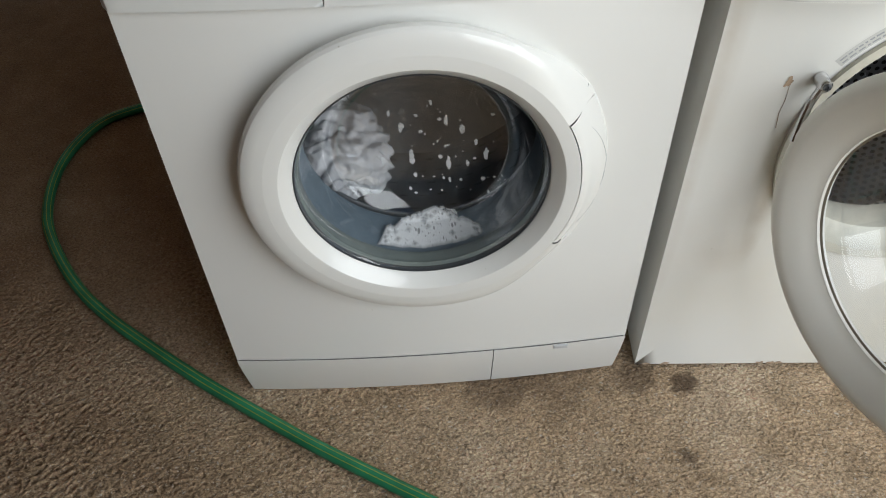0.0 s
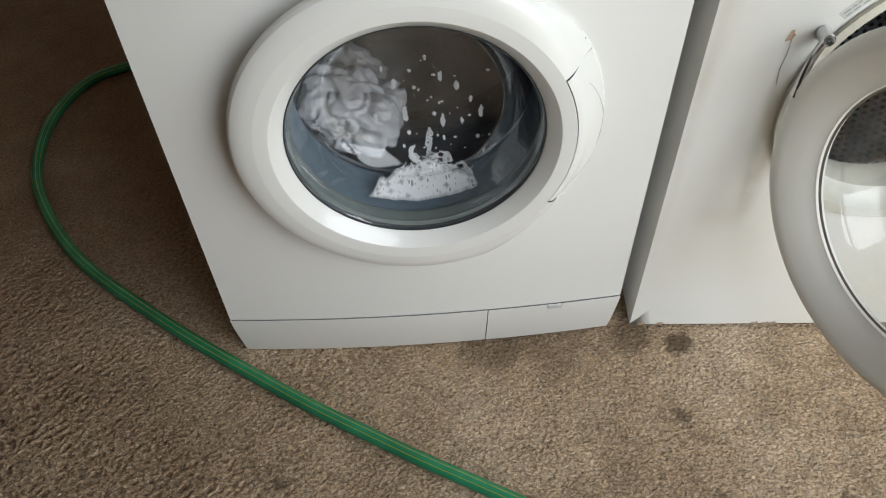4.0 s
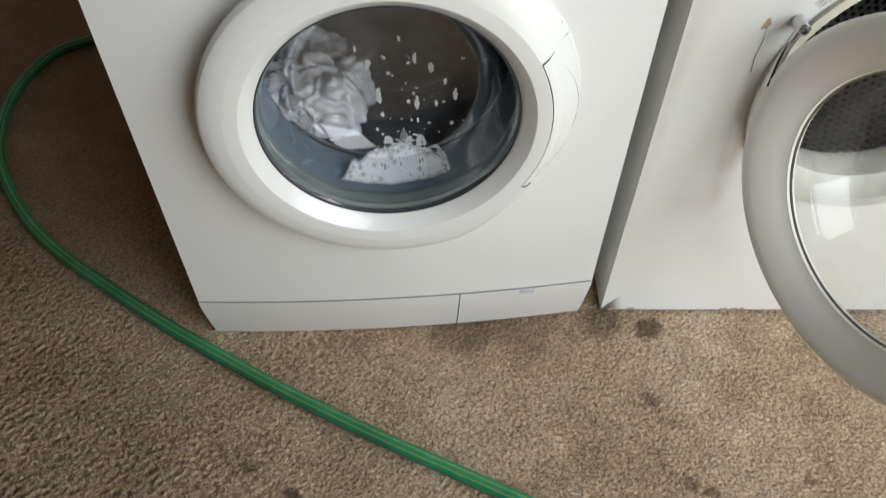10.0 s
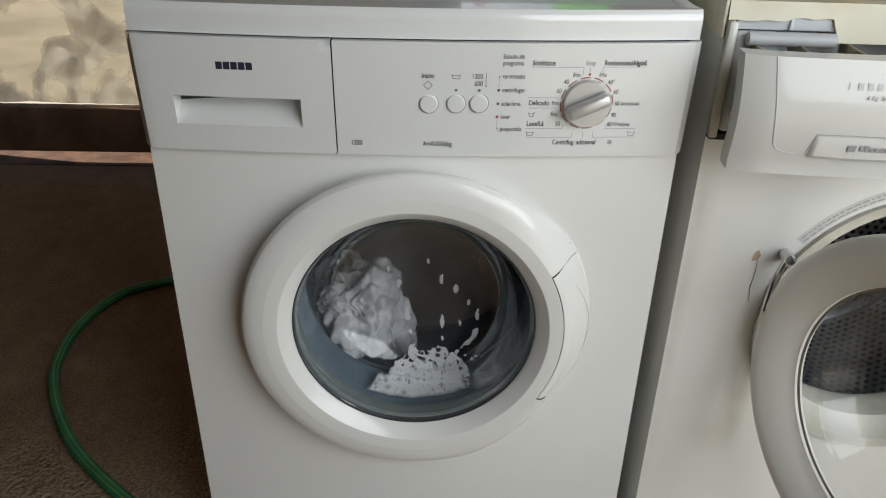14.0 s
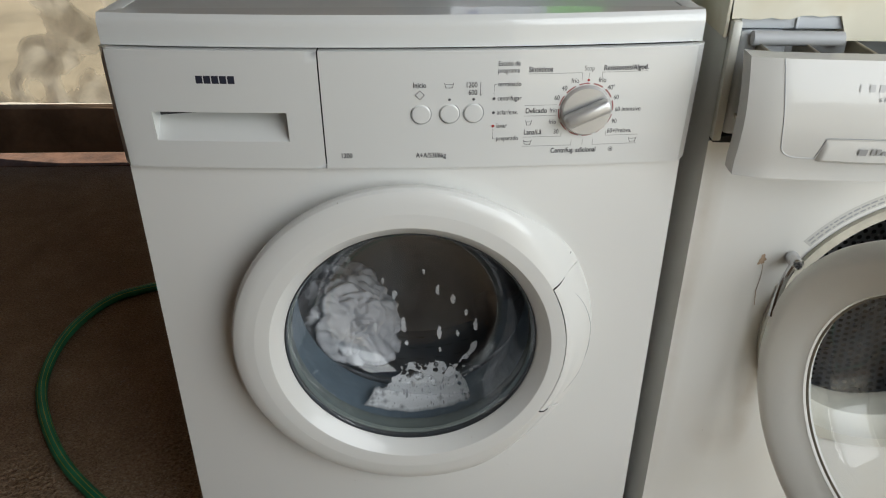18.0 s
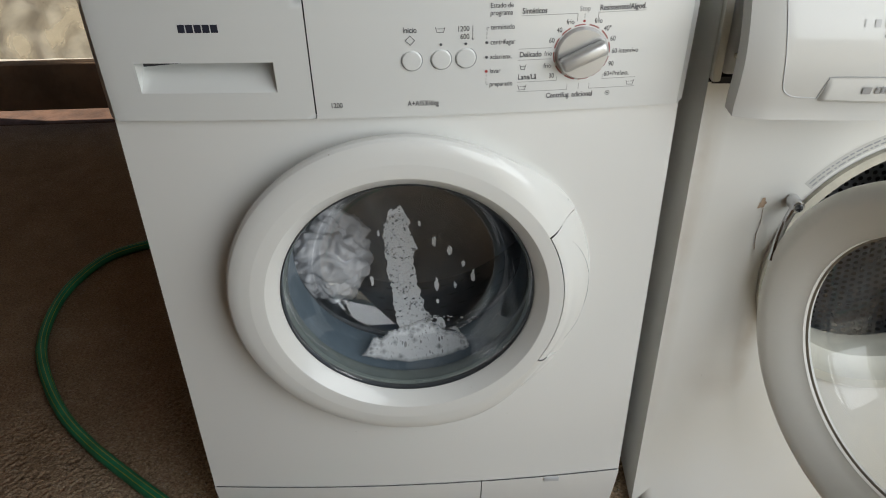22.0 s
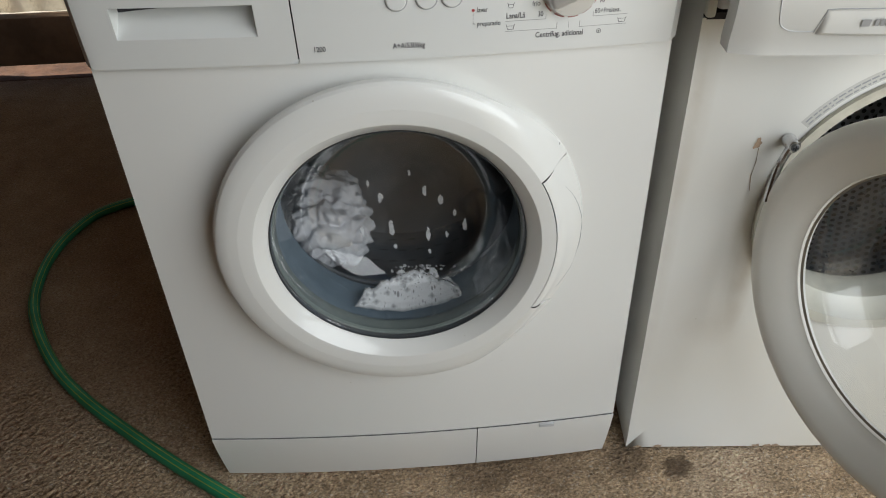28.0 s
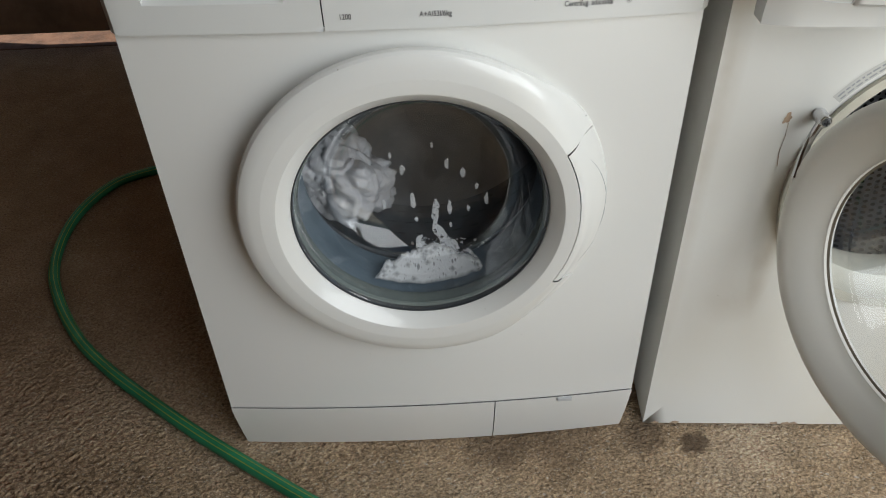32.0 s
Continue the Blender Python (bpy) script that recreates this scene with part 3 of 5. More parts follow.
def washer():
    t = thing("washing_machine", "white front-loading washing machine running with foam behind its round door", "washing machine")
    # cabinet
    bm = with_hole(-W, W, 0.1099, 0.693, DCX, DCZ, 0.168, lambda x, z: bow(x) + 0.002)
    bm2 = bm
    for x in (-W, W):
        sheet(lambda u, v: (x, 0.002 + u * 0.545 + 0.026 * (1 - u) * max(0.0, 1 - v * 9.2), 0.012 + v * 0.803), 6, 37, bm2)
    sheet(lambda u, v: (-W + 2 * W * u, 0.547, 0.02 + v * 0.795), 2, 2, bm2)
    lathe([(0.168, -0.011), (0.168, 0.02)], 96, cx=DCX, cz=DCZ, bm=bm2)
    part("cabinet", bm2, WHITE, t)
    part("base", box(-W + 0.012, W - 0.012, 0.045, 0.53, 0.002, 0.03), GAP_SHADE, t)
    # kick strip in two pieces
    def strip(x0, x1):
        def f(u, v):
            x = x0 + (x1 - x0) * u
            back = 0.020 * (1 - v) ** 1.3
            return (x * (1 - 0.008 * (1 - v)), bow(x) + back, 0.003 + v * 0.1055)
        b = sheet(f, 20, 8)
        ret = bmesh.ops.extrude_face_region(b, geom=b.faces[:])
        for v in ret["geom"]:
            if isinstance(v, bmesh.types.BMVert):
                v.co.y += 0.02
        return b
    part("kick_strip", strip(-W, 0.0925), WHITE, t)
    flap = part("filter_flap", strip(0.0940, W), WHITE, t)
    part("flap_catch", box(0.186, 0.208, bow(0.198) - 0.0025, bow(0.198) + 0.004, 0.1005, 0.1075, 0.001), PALE_GREY, flap)
    # dark strip set into the kick gap, standing in for its shade
    part("kick_gap_shade", sheet(lambda u, v: (-0.296 + 0.592 * u, bow(-0.296 + 0.592 * u) + 0.0010, 0.1070 + 0.0029 * v), 40, 1), GAP_SHADE, t)
    # control panel: drawer front and fascia
    def panel(x0, x1, z0=0.692, z1=0.8180):
        def f(u, v):
            x = x0 + (x1 - x0) * u
            k = 1 + 0.006 * v
            lean = -0.003 * math.sin(v * math.pi * 0.6)
            edge = 0.012 * max(0, (abs(x) - 0.292) / 0.0115) ** 2
            return (x * k, -0.006 + bow(x, 0.013 + 0.004 * v) + lean + edge, z0 + (z1 - z0) * v)
        return f

    def solid(f, nu, nv, deep):
        b = sheet(f, nu, nv)
        ret = bmesh.ops.extrude_face_region(b, geom=b.faces[:])
        for v in ret["geom"]:
            if isinstance(v, bmesh.types.BMVert):
                v.co.y += deep
        return b
    part("control_fascia", solid(panel(-0.0843, PW), 40, 10, 0.012), PANEL_WHITE, t)
    drawer = new("detergent_drawer")
    drawer.parent = t
    # drawer front with its grip recess
    fr = panel(-PW, -0.0857)
    rx0, rx1, rz0, rz1 = -0.259, -0.121, 0.7225, 0.7545
    xs = sorted({-PW, -0.295, -0.29, -0.28, rx0, -0.20, -0.15, rx1, -0.10, -0.0857, *(rx0 + (rx1 - rx0) * i / 10 for i in range(11))})
    zs = sorted({0.692, 0.70, 0.71, *(rz0 + (rz1 - rz0) * i / 8 for i in range(9)), 0.77, 0.79, 0.805, 0.8180})
    b = bmesh.new()
    grid = [[bm_v(b, fr((x + PW) / (PW - 0.0857), (z - 0.692) / 0.126)) for z in zs] for x in xs]
    for i in range(len(xs) - 1):
        for j in range(len(zs) - 1):
            mx, mz = (xs[i] + xs[i + 1]) / 2, (zs[j] + zs[j + 1]) / 2
            if not (rx0 < mx < rx1 and rz0 < mz < rz1):
                b.faces.new((grid[i][j], grid[i + 1][j], grid[i + 1][j + 1], grid[i][j + 1]))

    def recess(u, v):
        x, z = rx0 + (rx1 - rx0) * u, rz0 + (rz1 - rz0) * v
        p = fr((x + PW) / (PW - 0.0857), (z - 0.692) / 0.126)
        return (p[0], p[1] + 0.040 * v ** 1.1, p[2])
    sheet(recess, 10, 8, b)
    for u in (0, 1):
        def side(q, v, u=u):
            p, s = recess(u, v), fr((rx0 + (rx1 - rx0) * u + PW) / (PW - 0.0857), (rz0 + (rz1 - rz0) * v - 0.692) / 0.126)
            return (p[0], s[1] + (p[1] - s[1]) * q, p[2])
        sheet(side, 3, 8, b)

    def lip(u, q):
        p, s = recess(u, 1), fr((rx0 + (rx1 - rx0) * u + PW) / (PW - 0.0857), (rz1 - 0.692) / 0.126)
        return (p[0], s[1] + (p[1] - s[1]) * q, p[2])
    sheet(lip, 10, 3, b)
    sheet(lambda u, q: (fr(u, 1)[0], fr(u, 1)[1] + 0.016 * q, 0.8180), 20, 2, b)
    sheet(lambda q, v: (fr(0, v)[0] + 0.0008 * q, fr(0, v)[1] + (0.030 - fr(0, v)[1]) * q, fr(0, v)[2]), 3, 10, b)
    sheet(lambda u, q: (fr(u, 0)[0], fr(u, 0)[1] + 0.012 * q, 0.692), 20, 2, b)
    bmesh.ops.remove_doubles(b, verts=b.verts, dist=1e-5)
    part("drawer_front", b, PANEL_WHITE, drawer)
    part("panel_backing", box(-W + 0.004, W - 0.004, 0.012, 0.03, 0.69, 0.818), GAP_SHADE, t)

    def fy(x, z):
        v = (z - 0.692) / 0.126
        return -0.006 + bow(x, 0.013 + 0.004 * v) - 0.003 * math.sin(v * math.pi * 0.6) - 0.0001
    # worktop
    top = new("worktop")
    top.parent = t

    def rim(u, v):
        # front band of the worktop, bowed
        x = -0.302 + 0.604 * u
        z = 0.8195 + 0.0305 * v
        rnd = 0.004 * max(0, v - 0.8) / 0.2
        return (x, 0.002 + bow(x, 0.019) - 0.0006 * math.sin(v * math.pi) + rnd, z)
    b = sheet(rim, 40, 8)
    sheet(lambda u, v: (-0.302 + 0.604 * u, 0.006 + bow(-0.302 + 0.604 * u, 0.019) * (1 - v) + v * (0.022 - 0.006), 0.850), 40, 3, b)
    for x0, x1 in ((-0.302, -0.283), (0.283, 0.302)):
        box(x0, x1, 0.012, 0.555, 0.8195, 0.8505, 0.004, 2, b)
    box(-0.302, 0.302, 0.535, 0.560, 0.8195, 0.8505, 0.004, 2, b)
    part("worktop_frame", b, PANEL_WHITE, top)
    part("worktop_board", box(-0.2828, 0.2828, 0.0235, 0.5345, 0.825, 0.8488), TOP_GREY, top, "grey stained laminate board")
    part("stain", blotch(-0.142, 0.193, 0.8492, 0.021, 0.011, 3), surface("brown_stain", (0.16, 0.12, 0.07), 0.6, vary=0.3, scale=80), top, "brown dried stain")
    # door
    door = new("door")
    door.parent = t
    gap0, gap1 = -31.0, 28.0
    outer = [(0.150, -0.020), (0.1515, -0.026), (0.1525, -0.0275), (0.1660, -0.0420), (0.1667, -0.0425), (0.172, -0.0432), (0.1835, -0.0434)]
    rest = [(0.1835, -0.0434), (0.1950, -0.0425), (0.2035, -0.0408), (0.2083, -0.0385), (0.2112, -0.0350), (0.2122, -0.0305), (0.2114, -0.0265), (0.205, -0.0240), (0.199, -0.006)]
    flush = [(0.1835, -0.0434), (0.190, -0.0405), (0.196, -0.0355), (0.203, -0.0275), (0.2095, -0.0190), (0.2165, -0.0125), (0.2205, -0.0095), (0.2215, -0.007), (0.219, -0.004)]
    b = lathe(outer, 144, cx=DCX, cz=DCZ)

    def band(u, v):
        # the outer band; both its ends sink to the height of the handle
        a, k = gap1 + (360 + gap0 - gap1) * u, int(round(v * 8))
        q = max(0.0, 1 - (360 + gap0 - a) / 40, 1 - (a - gap1) / 34)
        q = q * q * (3 - 2 * q)
        r, y = (rest[k][i] + (flush[k][i] - rest[k][i]) * q for i in (0, 1))
        return (DCX + r * math.cos(radians(a)), y, DCZ + r * math.sin(radians(a)))
    sheet(band, 150, 8, b)
    for u in (0, 1):
        b.faces.new([b.verts.new(band(u, k / 8)) for k in range(9)])
    lathe([(0.1835, -0.0434), (0.1835, -0.014)], 60, gap0, gap1, DCX, DCZ, b)
    bmesh.ops.remove_doubles(b, verts=b.verts, dist=1e-5)
    part("door_ring", b, RING_WHITE, door, "", 24)
    handle = [(0.1846, -0.012), (0.1846, -0.0428), (0.1866, -0.0424), (0.192, -0.0388), (0.199, -0.0300), (0.206, -0.0205), (0.2135, -0.0130), (0.2195, -0.0095), (0.2215, -0.004)]
    part("door_handle", lathe(handle, 60, gap0 + 0.45, gap1 - 0.5, DCX, DCZ, None, True), RING_WHITE, door)
    # dark tubes along the handle's end gaps, painting the shade in them
    for name, a, keep in (("upper_seam_shade", gap1 - 0.2, handle[1:8]), ("lower_seam_shade", gap0 + 0.15, handle[1:5])):
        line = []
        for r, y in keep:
            b2 = a + (3.2 * max(0.0, (r - 0.203) / 0.012) if name == "upper_seam_shade" else 0)
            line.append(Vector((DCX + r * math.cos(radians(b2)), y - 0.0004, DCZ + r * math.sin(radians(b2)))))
        part(name, tube(line, 0.0009, 8), GAP_SHADE, door)
    # fine curved seam across the handle
    def handle_y(r):
        for (r0, y0), (r1, y1) in zip(handle[1:], handle[2:]):
            if r <= r1:
                return y0 + (y1 - y0) * (r - r0) / (r1 - r0)
        return -0.004
    line = []
    for i in range(41):
        a = radians(-40 + 80 * i / 40)
        px, pz = 0.100 + 0.1215 * math.cos(a), -0.011 + 0.1215 * math.sin(a)
        line.append(Vector((DCX + px, handle_y(math.hypot(px, pz)) - 0.0001, DCZ + pz)))
    part("handle_seam", tube(line, lambda u: 0.00045 * math.sin(math.pi * (0.08 + 0.84 * u)), 6), GREY_PLASTIC, door)
    # dark backing sheet that makes the handle's gaps read as shaded
    part("handle_gap_shade", lathe([(0.1825, -0.016), (0.2125, -0.0085)], 60, gap0 - 0.2, gap1 + 0.2, DCX, DCZ), GAP_SHADE, door)
    bowl = [(0.1515, -0.0255), (0.148, -0.022), (0.143, 0.0), (0.138, 0.03), (0.131, 0.050), (0.122, 0.0635), (0.111, 0.0720), (0.098, 0.0780), (0.08, 0.0825), (0.04, 0.0855), (0.0005, 0.086)]
    g = part("door_glass", lathe(bowl, 96, cx=DCX, cz=DCZ), GLASS, door, "clear deep glass bowl", 80)
    g.visible_shadow = False
    part("glass_seal", lathe([(0.1525, -0.018), (0.1508, -0.0262), (0.1497, -0.0262), (0.149, -0.018)], 96, cx=DCX, cz=DCZ), DARK_RUBBER, door)
    part("glass_edge", lathe([(0.1485, -0.019), (0.146, -0.014), (0.1478, -0.008), (0.1455, 0.0), (0.147, 0.006)], 96, cx=DCX, cz=DCZ), surface("thick_glass_edge", (0.20, 0.235, 0.22), 0.2, vary=0.1, scale=30), door, "greenish thick glass edge")
    part("door_gasket", lathe([(0.168, -0.006), (0.158, -0.002), (0.154, 0.008), (0.1555, 0.014), (0.152, 0.020), (0.1535, 0.045), (0.1515, 0.056), (0.1495, 0.066), (0.1495, 0.074), (0.154, 0.080), (0.170, 0.084)], 96, cx=DCX, cz=DCZ), RUBBER, t)
    part("tub_front", lathe([(0.165, 0.055), (0.245, 0.058), (0.25, 0.07), (0.25, 0.36)], 72, cx=DCX, cz=DCZ), DARK_RUBBER, t)
    # buttons
    for x, z in ((0.0155, 0.7530), (0.0445, 0.7535), (0.0690, 0.7540)):
        y = fy(x, z)
        bt = part("button", lathe([(0.00002, y - 0.0022), (0.005, y - 0.0022), (0.0088, y - 0.0020), (0.0098, y - 0.0012), (0.0101, y + 0.004)], 40, cx=x, cz=z), PANEL_WHITE, t)
        part("button_rim", lathe([(0.0101, y + 0.0004), (0.0102, y - 0.0003), (0.0109, y - 0.0003), (0.0110, y + 0.0005)], 40, cx=x, cz=z), GREY_PLASTIC, bt)
    return t, fy


def bm_v(b, co):
    return b.verts.new(co)


def blotch(cx, cy, z, rx, ry, seed):
    """A thin uneven flat patch."""
    b = bmesh.new()
    n = 40
    ring = []
    for i in range(n):
        a = 2 * math.pi * i / n
        k = 0.75 + 0.55 * noise.noise(Vector((math.cos(a) * 1.7 + seed * 7, math.sin(a) * 1.7, seed)))
        ring.append(b.verts.new((cx + rx * k * math.cos(a), cy + ry * k * math.sin(a), z)))
    c = b.verts.new((cx, cy, z + 0.0003))
    for i in range(n):
        b.faces.new((ring[i], ring[(i + 1) % n], c))
    return b


machine, face_y = washer()


def dial():
    x, z = 0.1852, 0.7545
    y = face_y(x, z)
    d = new("programme_dial")
    d.parent = machine
    part("dial_skirt", lathe([(0.0264, y + 0.004), (0.0264, y - 0.003), (0.0244, y - 0.007), (0.00002, y - 0.007)], 60, cx=x, cz=z), SATIN, d)
    b = box(-0.0248, 0.0248, y - 0.019, y - 0.006, -0.0075, 0.0075, 0.005, 3)
    bmesh.ops.rotate(b, verts=b.verts, matrix=Matrix.Rotation(radians(-24), 3, "Y"), cent=(0, 0, 0))
    bmesh.ops.translate(b, verts=b.verts, vec=(x, 0, z))
    part("dial_grip", b, SATIN, d)
    for k in range(12):
        a0 = 83 - k * 30
        
        def curve(u, v, a0=a0):
            a, r = radians(a0 - 26 + 22 * u), 0.0276 + 0.0013 * v
            px, pz = x + r * math.cos(a), z + r * math.sin(a)
            return (px, face_y(px, pz) - 0.0003, pz)
        part("dial_mark", sheet(curve, 8, 1), ROSE_INK, d)
    part("stop_mark", lathe([(0.0001, face_y(x, 0.7862) - 0.0004), (0.0013, face_y(x, 0.7862) - 0.0004)], 16, cx=x, cz=0.7862), RED_INK, d)


dial()


def prints():
    def word(s, x, z, size, mat=INK, align="LEFT", bold=0.0, squeeze=0.8):
        flat_text("printed_word", s, (x, face_y(x, z) - 0.0002, z), size * 1.26, mat, machine, align, bold=bold, squeeze=squeeze, rz=math.degrees(math.atan(2 * 0.015 * x / 0.09)))
    def bar(x0, x1, z0, z1, mat=INK):
        n = max(1, int(abs(x1 - x0) / 0.01))
        part("printed_line", sheet(lambda u, v: (x0 + (x1 - x0) * u, face_y(x0 + (x1 - x0) * u, z0 + (z1 - z0) * v) - 0.0002, z0 + (z1 - z0) * v), n, 1), mat, machine)
    word("1200", -0.0695, 0.7065, 0.0062, INK, bold=0.0001)
    word("A+A/53l/6kg", 0.0095, 0.7065, 0.0062, INK, bold=0.0001)
    word("Inicio", 0.0145, 0.7835, 0.0062, INK, "CENTER", 0.0001)
    word("1200", 0.0665, 0.7833, 0.0060, INK, "CENTER")
    word("600", 0.0680, 0.7755, 0.0060, INK, "CENTER")
    bar(0.0755, 0.0760, 0.7725, 0.7865)
    for sd in (-1, 1):
        part("printed_line", sheet(lambda u, v: (0.0757 + sd * 0.0014 * v + 0.0003 * u, face_y(0.0757, 0.7725) - 0.0003, 0.7722 + 0.0022 * v), 1, 1), INK, machine)
    part("printed_ring", lathe([(0.0019, face_y(0.2165, 0.7093) - 0.0003), (0.0024, face_y(0.2165, 0.7093) - 0.0003)], 20, cx=0.2165, cz=0.7093), INK, machine)
    part("printed_dot", lathe([(0.0001, face_y(0.2165, 0.7093) - 0.0003), (0.0009, face_y(0.2165, 0.7093) - 0.0003)], 10, cx=0.2165, cz=0.7093), INK, machine)
    word("Estado de", 0.0925, 0.8048, 0.0056)
    word("programa", 0.0925, 0.7978, 0.0056)
    for s, z in (("terminado", 0.7838), ("centrifugar", 0.7688), ("aclar/enx.", 0.7538), ("lavar", 0.7390), ("preparado", 0.7248)):
        word(s, 0.0932, z, 0.0056)
    for z, m in ((0.7688, INK), (0.7538, INK), (0.7390, RED_INK)):
        part("status_lamp", lathe([(0.0001, face_y(0.090, z) - 0.0005), (0.0015, face_y(0.090, z) - 0.0005)], 16, cx=0.0896, cz=z), m, machine)
    for z0, z1 in ((0.7725, 0.7750), (0.7765, 0.7790), (0.7805, 0.7836), (0.7250, 0.7280), (0.7295, 0.7320), (0.7335, 0.7358)):
        bar(0.0894, 0.0898, z0, z1)
    bar(0.0894, 0.0918, 0.7834, 0.7838)
    bar(0.0894, 0.0918, 0.7248, 0.7252)
    for x in (0.0445, 0.0690):
        part("status_lamp", lathe([(0.0001, face_y(x, 0.7685) - 0.0005), (0.0014, face_y(x, 0.7685) - 0.0005)], 16, cx=x, cz=0.7685), INK, machine)
    word("Sintéticos", 0.1235, 0.7982, 0.0062, INK, bold=0.0001)
    word("Stop", 0.1850, 0.7982, 0.0058, LIGHT_INK, "CENTER")
    word("Resistentes/Algod.", 0.1995, 0.7982, 0.0062, INK, bold=0.0001)
    word("Delicado", 0.1225, 0.7547, 0.0062, INK, bold=0.0001)
    word("Lana/Lã", 0.1220, 0.7310, 0.0062, INK, bold=0.0001)
    for s, x, z in (("frío", 0.1755, 0.7857), ("40", 0.1640, 0.7780), ("60", 0.1570, 0.7680), ("frío", 0.1555, 0.7547), ("frío", 0.1555, 0.7420), ("30", 0.1590, 0.7310)):
        word(s, x, z, 0.0056, INK, "RIGHT")
    for s, x, z in (("frío", 0.1955, 0.7857), ("40°", 0.2055, 0.7776), ("60", 0.2130, 0.7670), ("60 intensivo", 0.2160, 0.7540), ("90", 0.2140, 0.7408), ("60+Prelava.", 0.2105, 0.7302)):
        word(s, x, z, 0.0056, INK)
    word("Centrífug. adicional", 0.1520, 0.7093, 0.0062, INK, bold=0.0001)
    for x0, x1, z in ((0.1235, 0.1780, 0.7937), (0.1985, 0.2460, 0.7937), (0.1215, 0.1545, 0.7605), (0.1215, 0.1545, 0.7490), (0.1215, 0.1620, 0.7255), (0.1215, 0.1730, 0.7150), (0.1960, 0.2440, 0.7150), (0.2090, 0.2440, 0.7250)):
        bar(x0, x1, z, z + 0.0005, LIGHT_INK)
    for x, z0, z1 in ((0.1780, 0.7860, 0.7937), (0.1985, 0.7860, 0.7937), (0.1850, 0.7885, 0.7935), (0.1730, 0.7150, 0.7215), (0.1960, 0.7150, 0.7215), (0.1850, 0.7150, 0.7215), (0.1615, 0.7255, 0.7300), (0.2090, 0.7250, 0.7300)):
        bar(x, x + 0.0005, z0, z1, LIGHT_INK)
    # small programme symbols: wash tubs and a start diamond
    for x, z, w in ((0.0440, 0.7835, 0.010), (0.1265, 0.7420, 0.007), (0.1265, 0.7200, 0.009), (0.2390, 0.7200, 0.009)):
        bar(x - w / 2 + 0.0016, x + w / 2 - 0.0016, z - 0.003, z - 0.0025)
        bar(x - w / 2 + 0.0006, x + w / 2 - 0.0006, z + 0.0005, z + 0.0009)
        for sd in (-1, 1):
            part("printed_line", sheet(lambda u, v: (x + sd * (w / 2 - 0.0016 * (1 - v) - 0.0005 * u), face_y(x, z) - 0.0003, z - 0.003 + 0.0055 * v), 1, 2), INK, machine)
    y = face_y(0.0145, 0.7735)
    b = bmesh.new()
    for k in (0.005, 0.0042):
        vs = [b.verts.new((0.0145 + k * c, y - 0.0005, 0.7735 + k * s)) for c, s in ((1, 0), (0, 1), (-1, 0), (0, -1))]
    b.verts.ensure_lookup_table()
    for i in range(4):
        b.faces.new((b.verts[i], b.verts[(i + 1) % 4], b.verts[4 + (i + 1) % 4], b.verts[4 + i]))
    part("start_symbol", b, INK, machine)
    # the maker's name as plain letter-sized bars
    badge = new("maker_badge")
    badge.parent = machine
    for k in range(5):
        x0 = -0.2085 + 0.0080 * k
        part("badge_bar", sheet(lambda u, v: (x0 + 0.0068 * u, face_y(x0 + 0.0068 * u, 0.785 + 0.008 * v) - 0.0002, 0.785 + 0.008 * v), 2, 1), NAVY, badge, "navy bar")


prints()

# ---- the drum, the laundry and the foam ----
def drum_thing():
    d = thing("drum", "dark perforated steel washing drum turning inside the machine", "drum", (DCX, 0.0, DCZ))
    prof = [(0.232, 0.066), (0.238, 0.075), (0.238, 0.15), (0.234, 0.155), (0.238, 0.16), (0.238, 0.33), (0.20, 0.345), (0.0005, 0.35)]
    part("drum_shell", lathe(prof, 90), STEEL, d)
    part("drum_lip", lathe([(0.164, 0.0895), (0.1592, 0.0915), (0.1575, 0.0945), (0.1592, 0.0975), (0.166, 0.100), (0.20, 0.104), (0.236, 0.106)], 90), STEEL, d, "rolled steel lip")
    for k in range(3):
        a = 120 * k
        b = box(-0.03, 0.03, 0.09, 0.32, 0.185, 0.236, 0.012, 2)
        for v in b.verts:
            if v.co.z < 0.21:
                v.co.x *= 0.5
        bmesh.ops.rotate(b, verts=b.verts, matrix=Matrix.Rotation(radians(a), 3, "Y"), cent=(0, 0, 0))
        part("drum_lifter", b, STEEL, d)
    holes = bmesh.new()
    for i in range(48):
        for j in range(8):
            a, y = 2 * math.pi * (i + 0.5 * (j % 2)) / 48, 0.10 + 0.03 * j
            c = Vector((0.2372 * math.cos(a), y, 0.2372 * math.sin(a)))
            tx, ty = Vector((-math.sin(a), 0, math.cos(a))), Vector((0, 1, 0))
            holes.faces.new([holes.verts.new(c + 0.0026 * (math.cos(q) * tx + math.sin(q) * ty)) for q in (k * math.pi / 3 for k in range(6))])
    tagged(part("drum_perforation", holes, HOLE, d), kind="stuff")
    return d


DRUM = drum_thing()


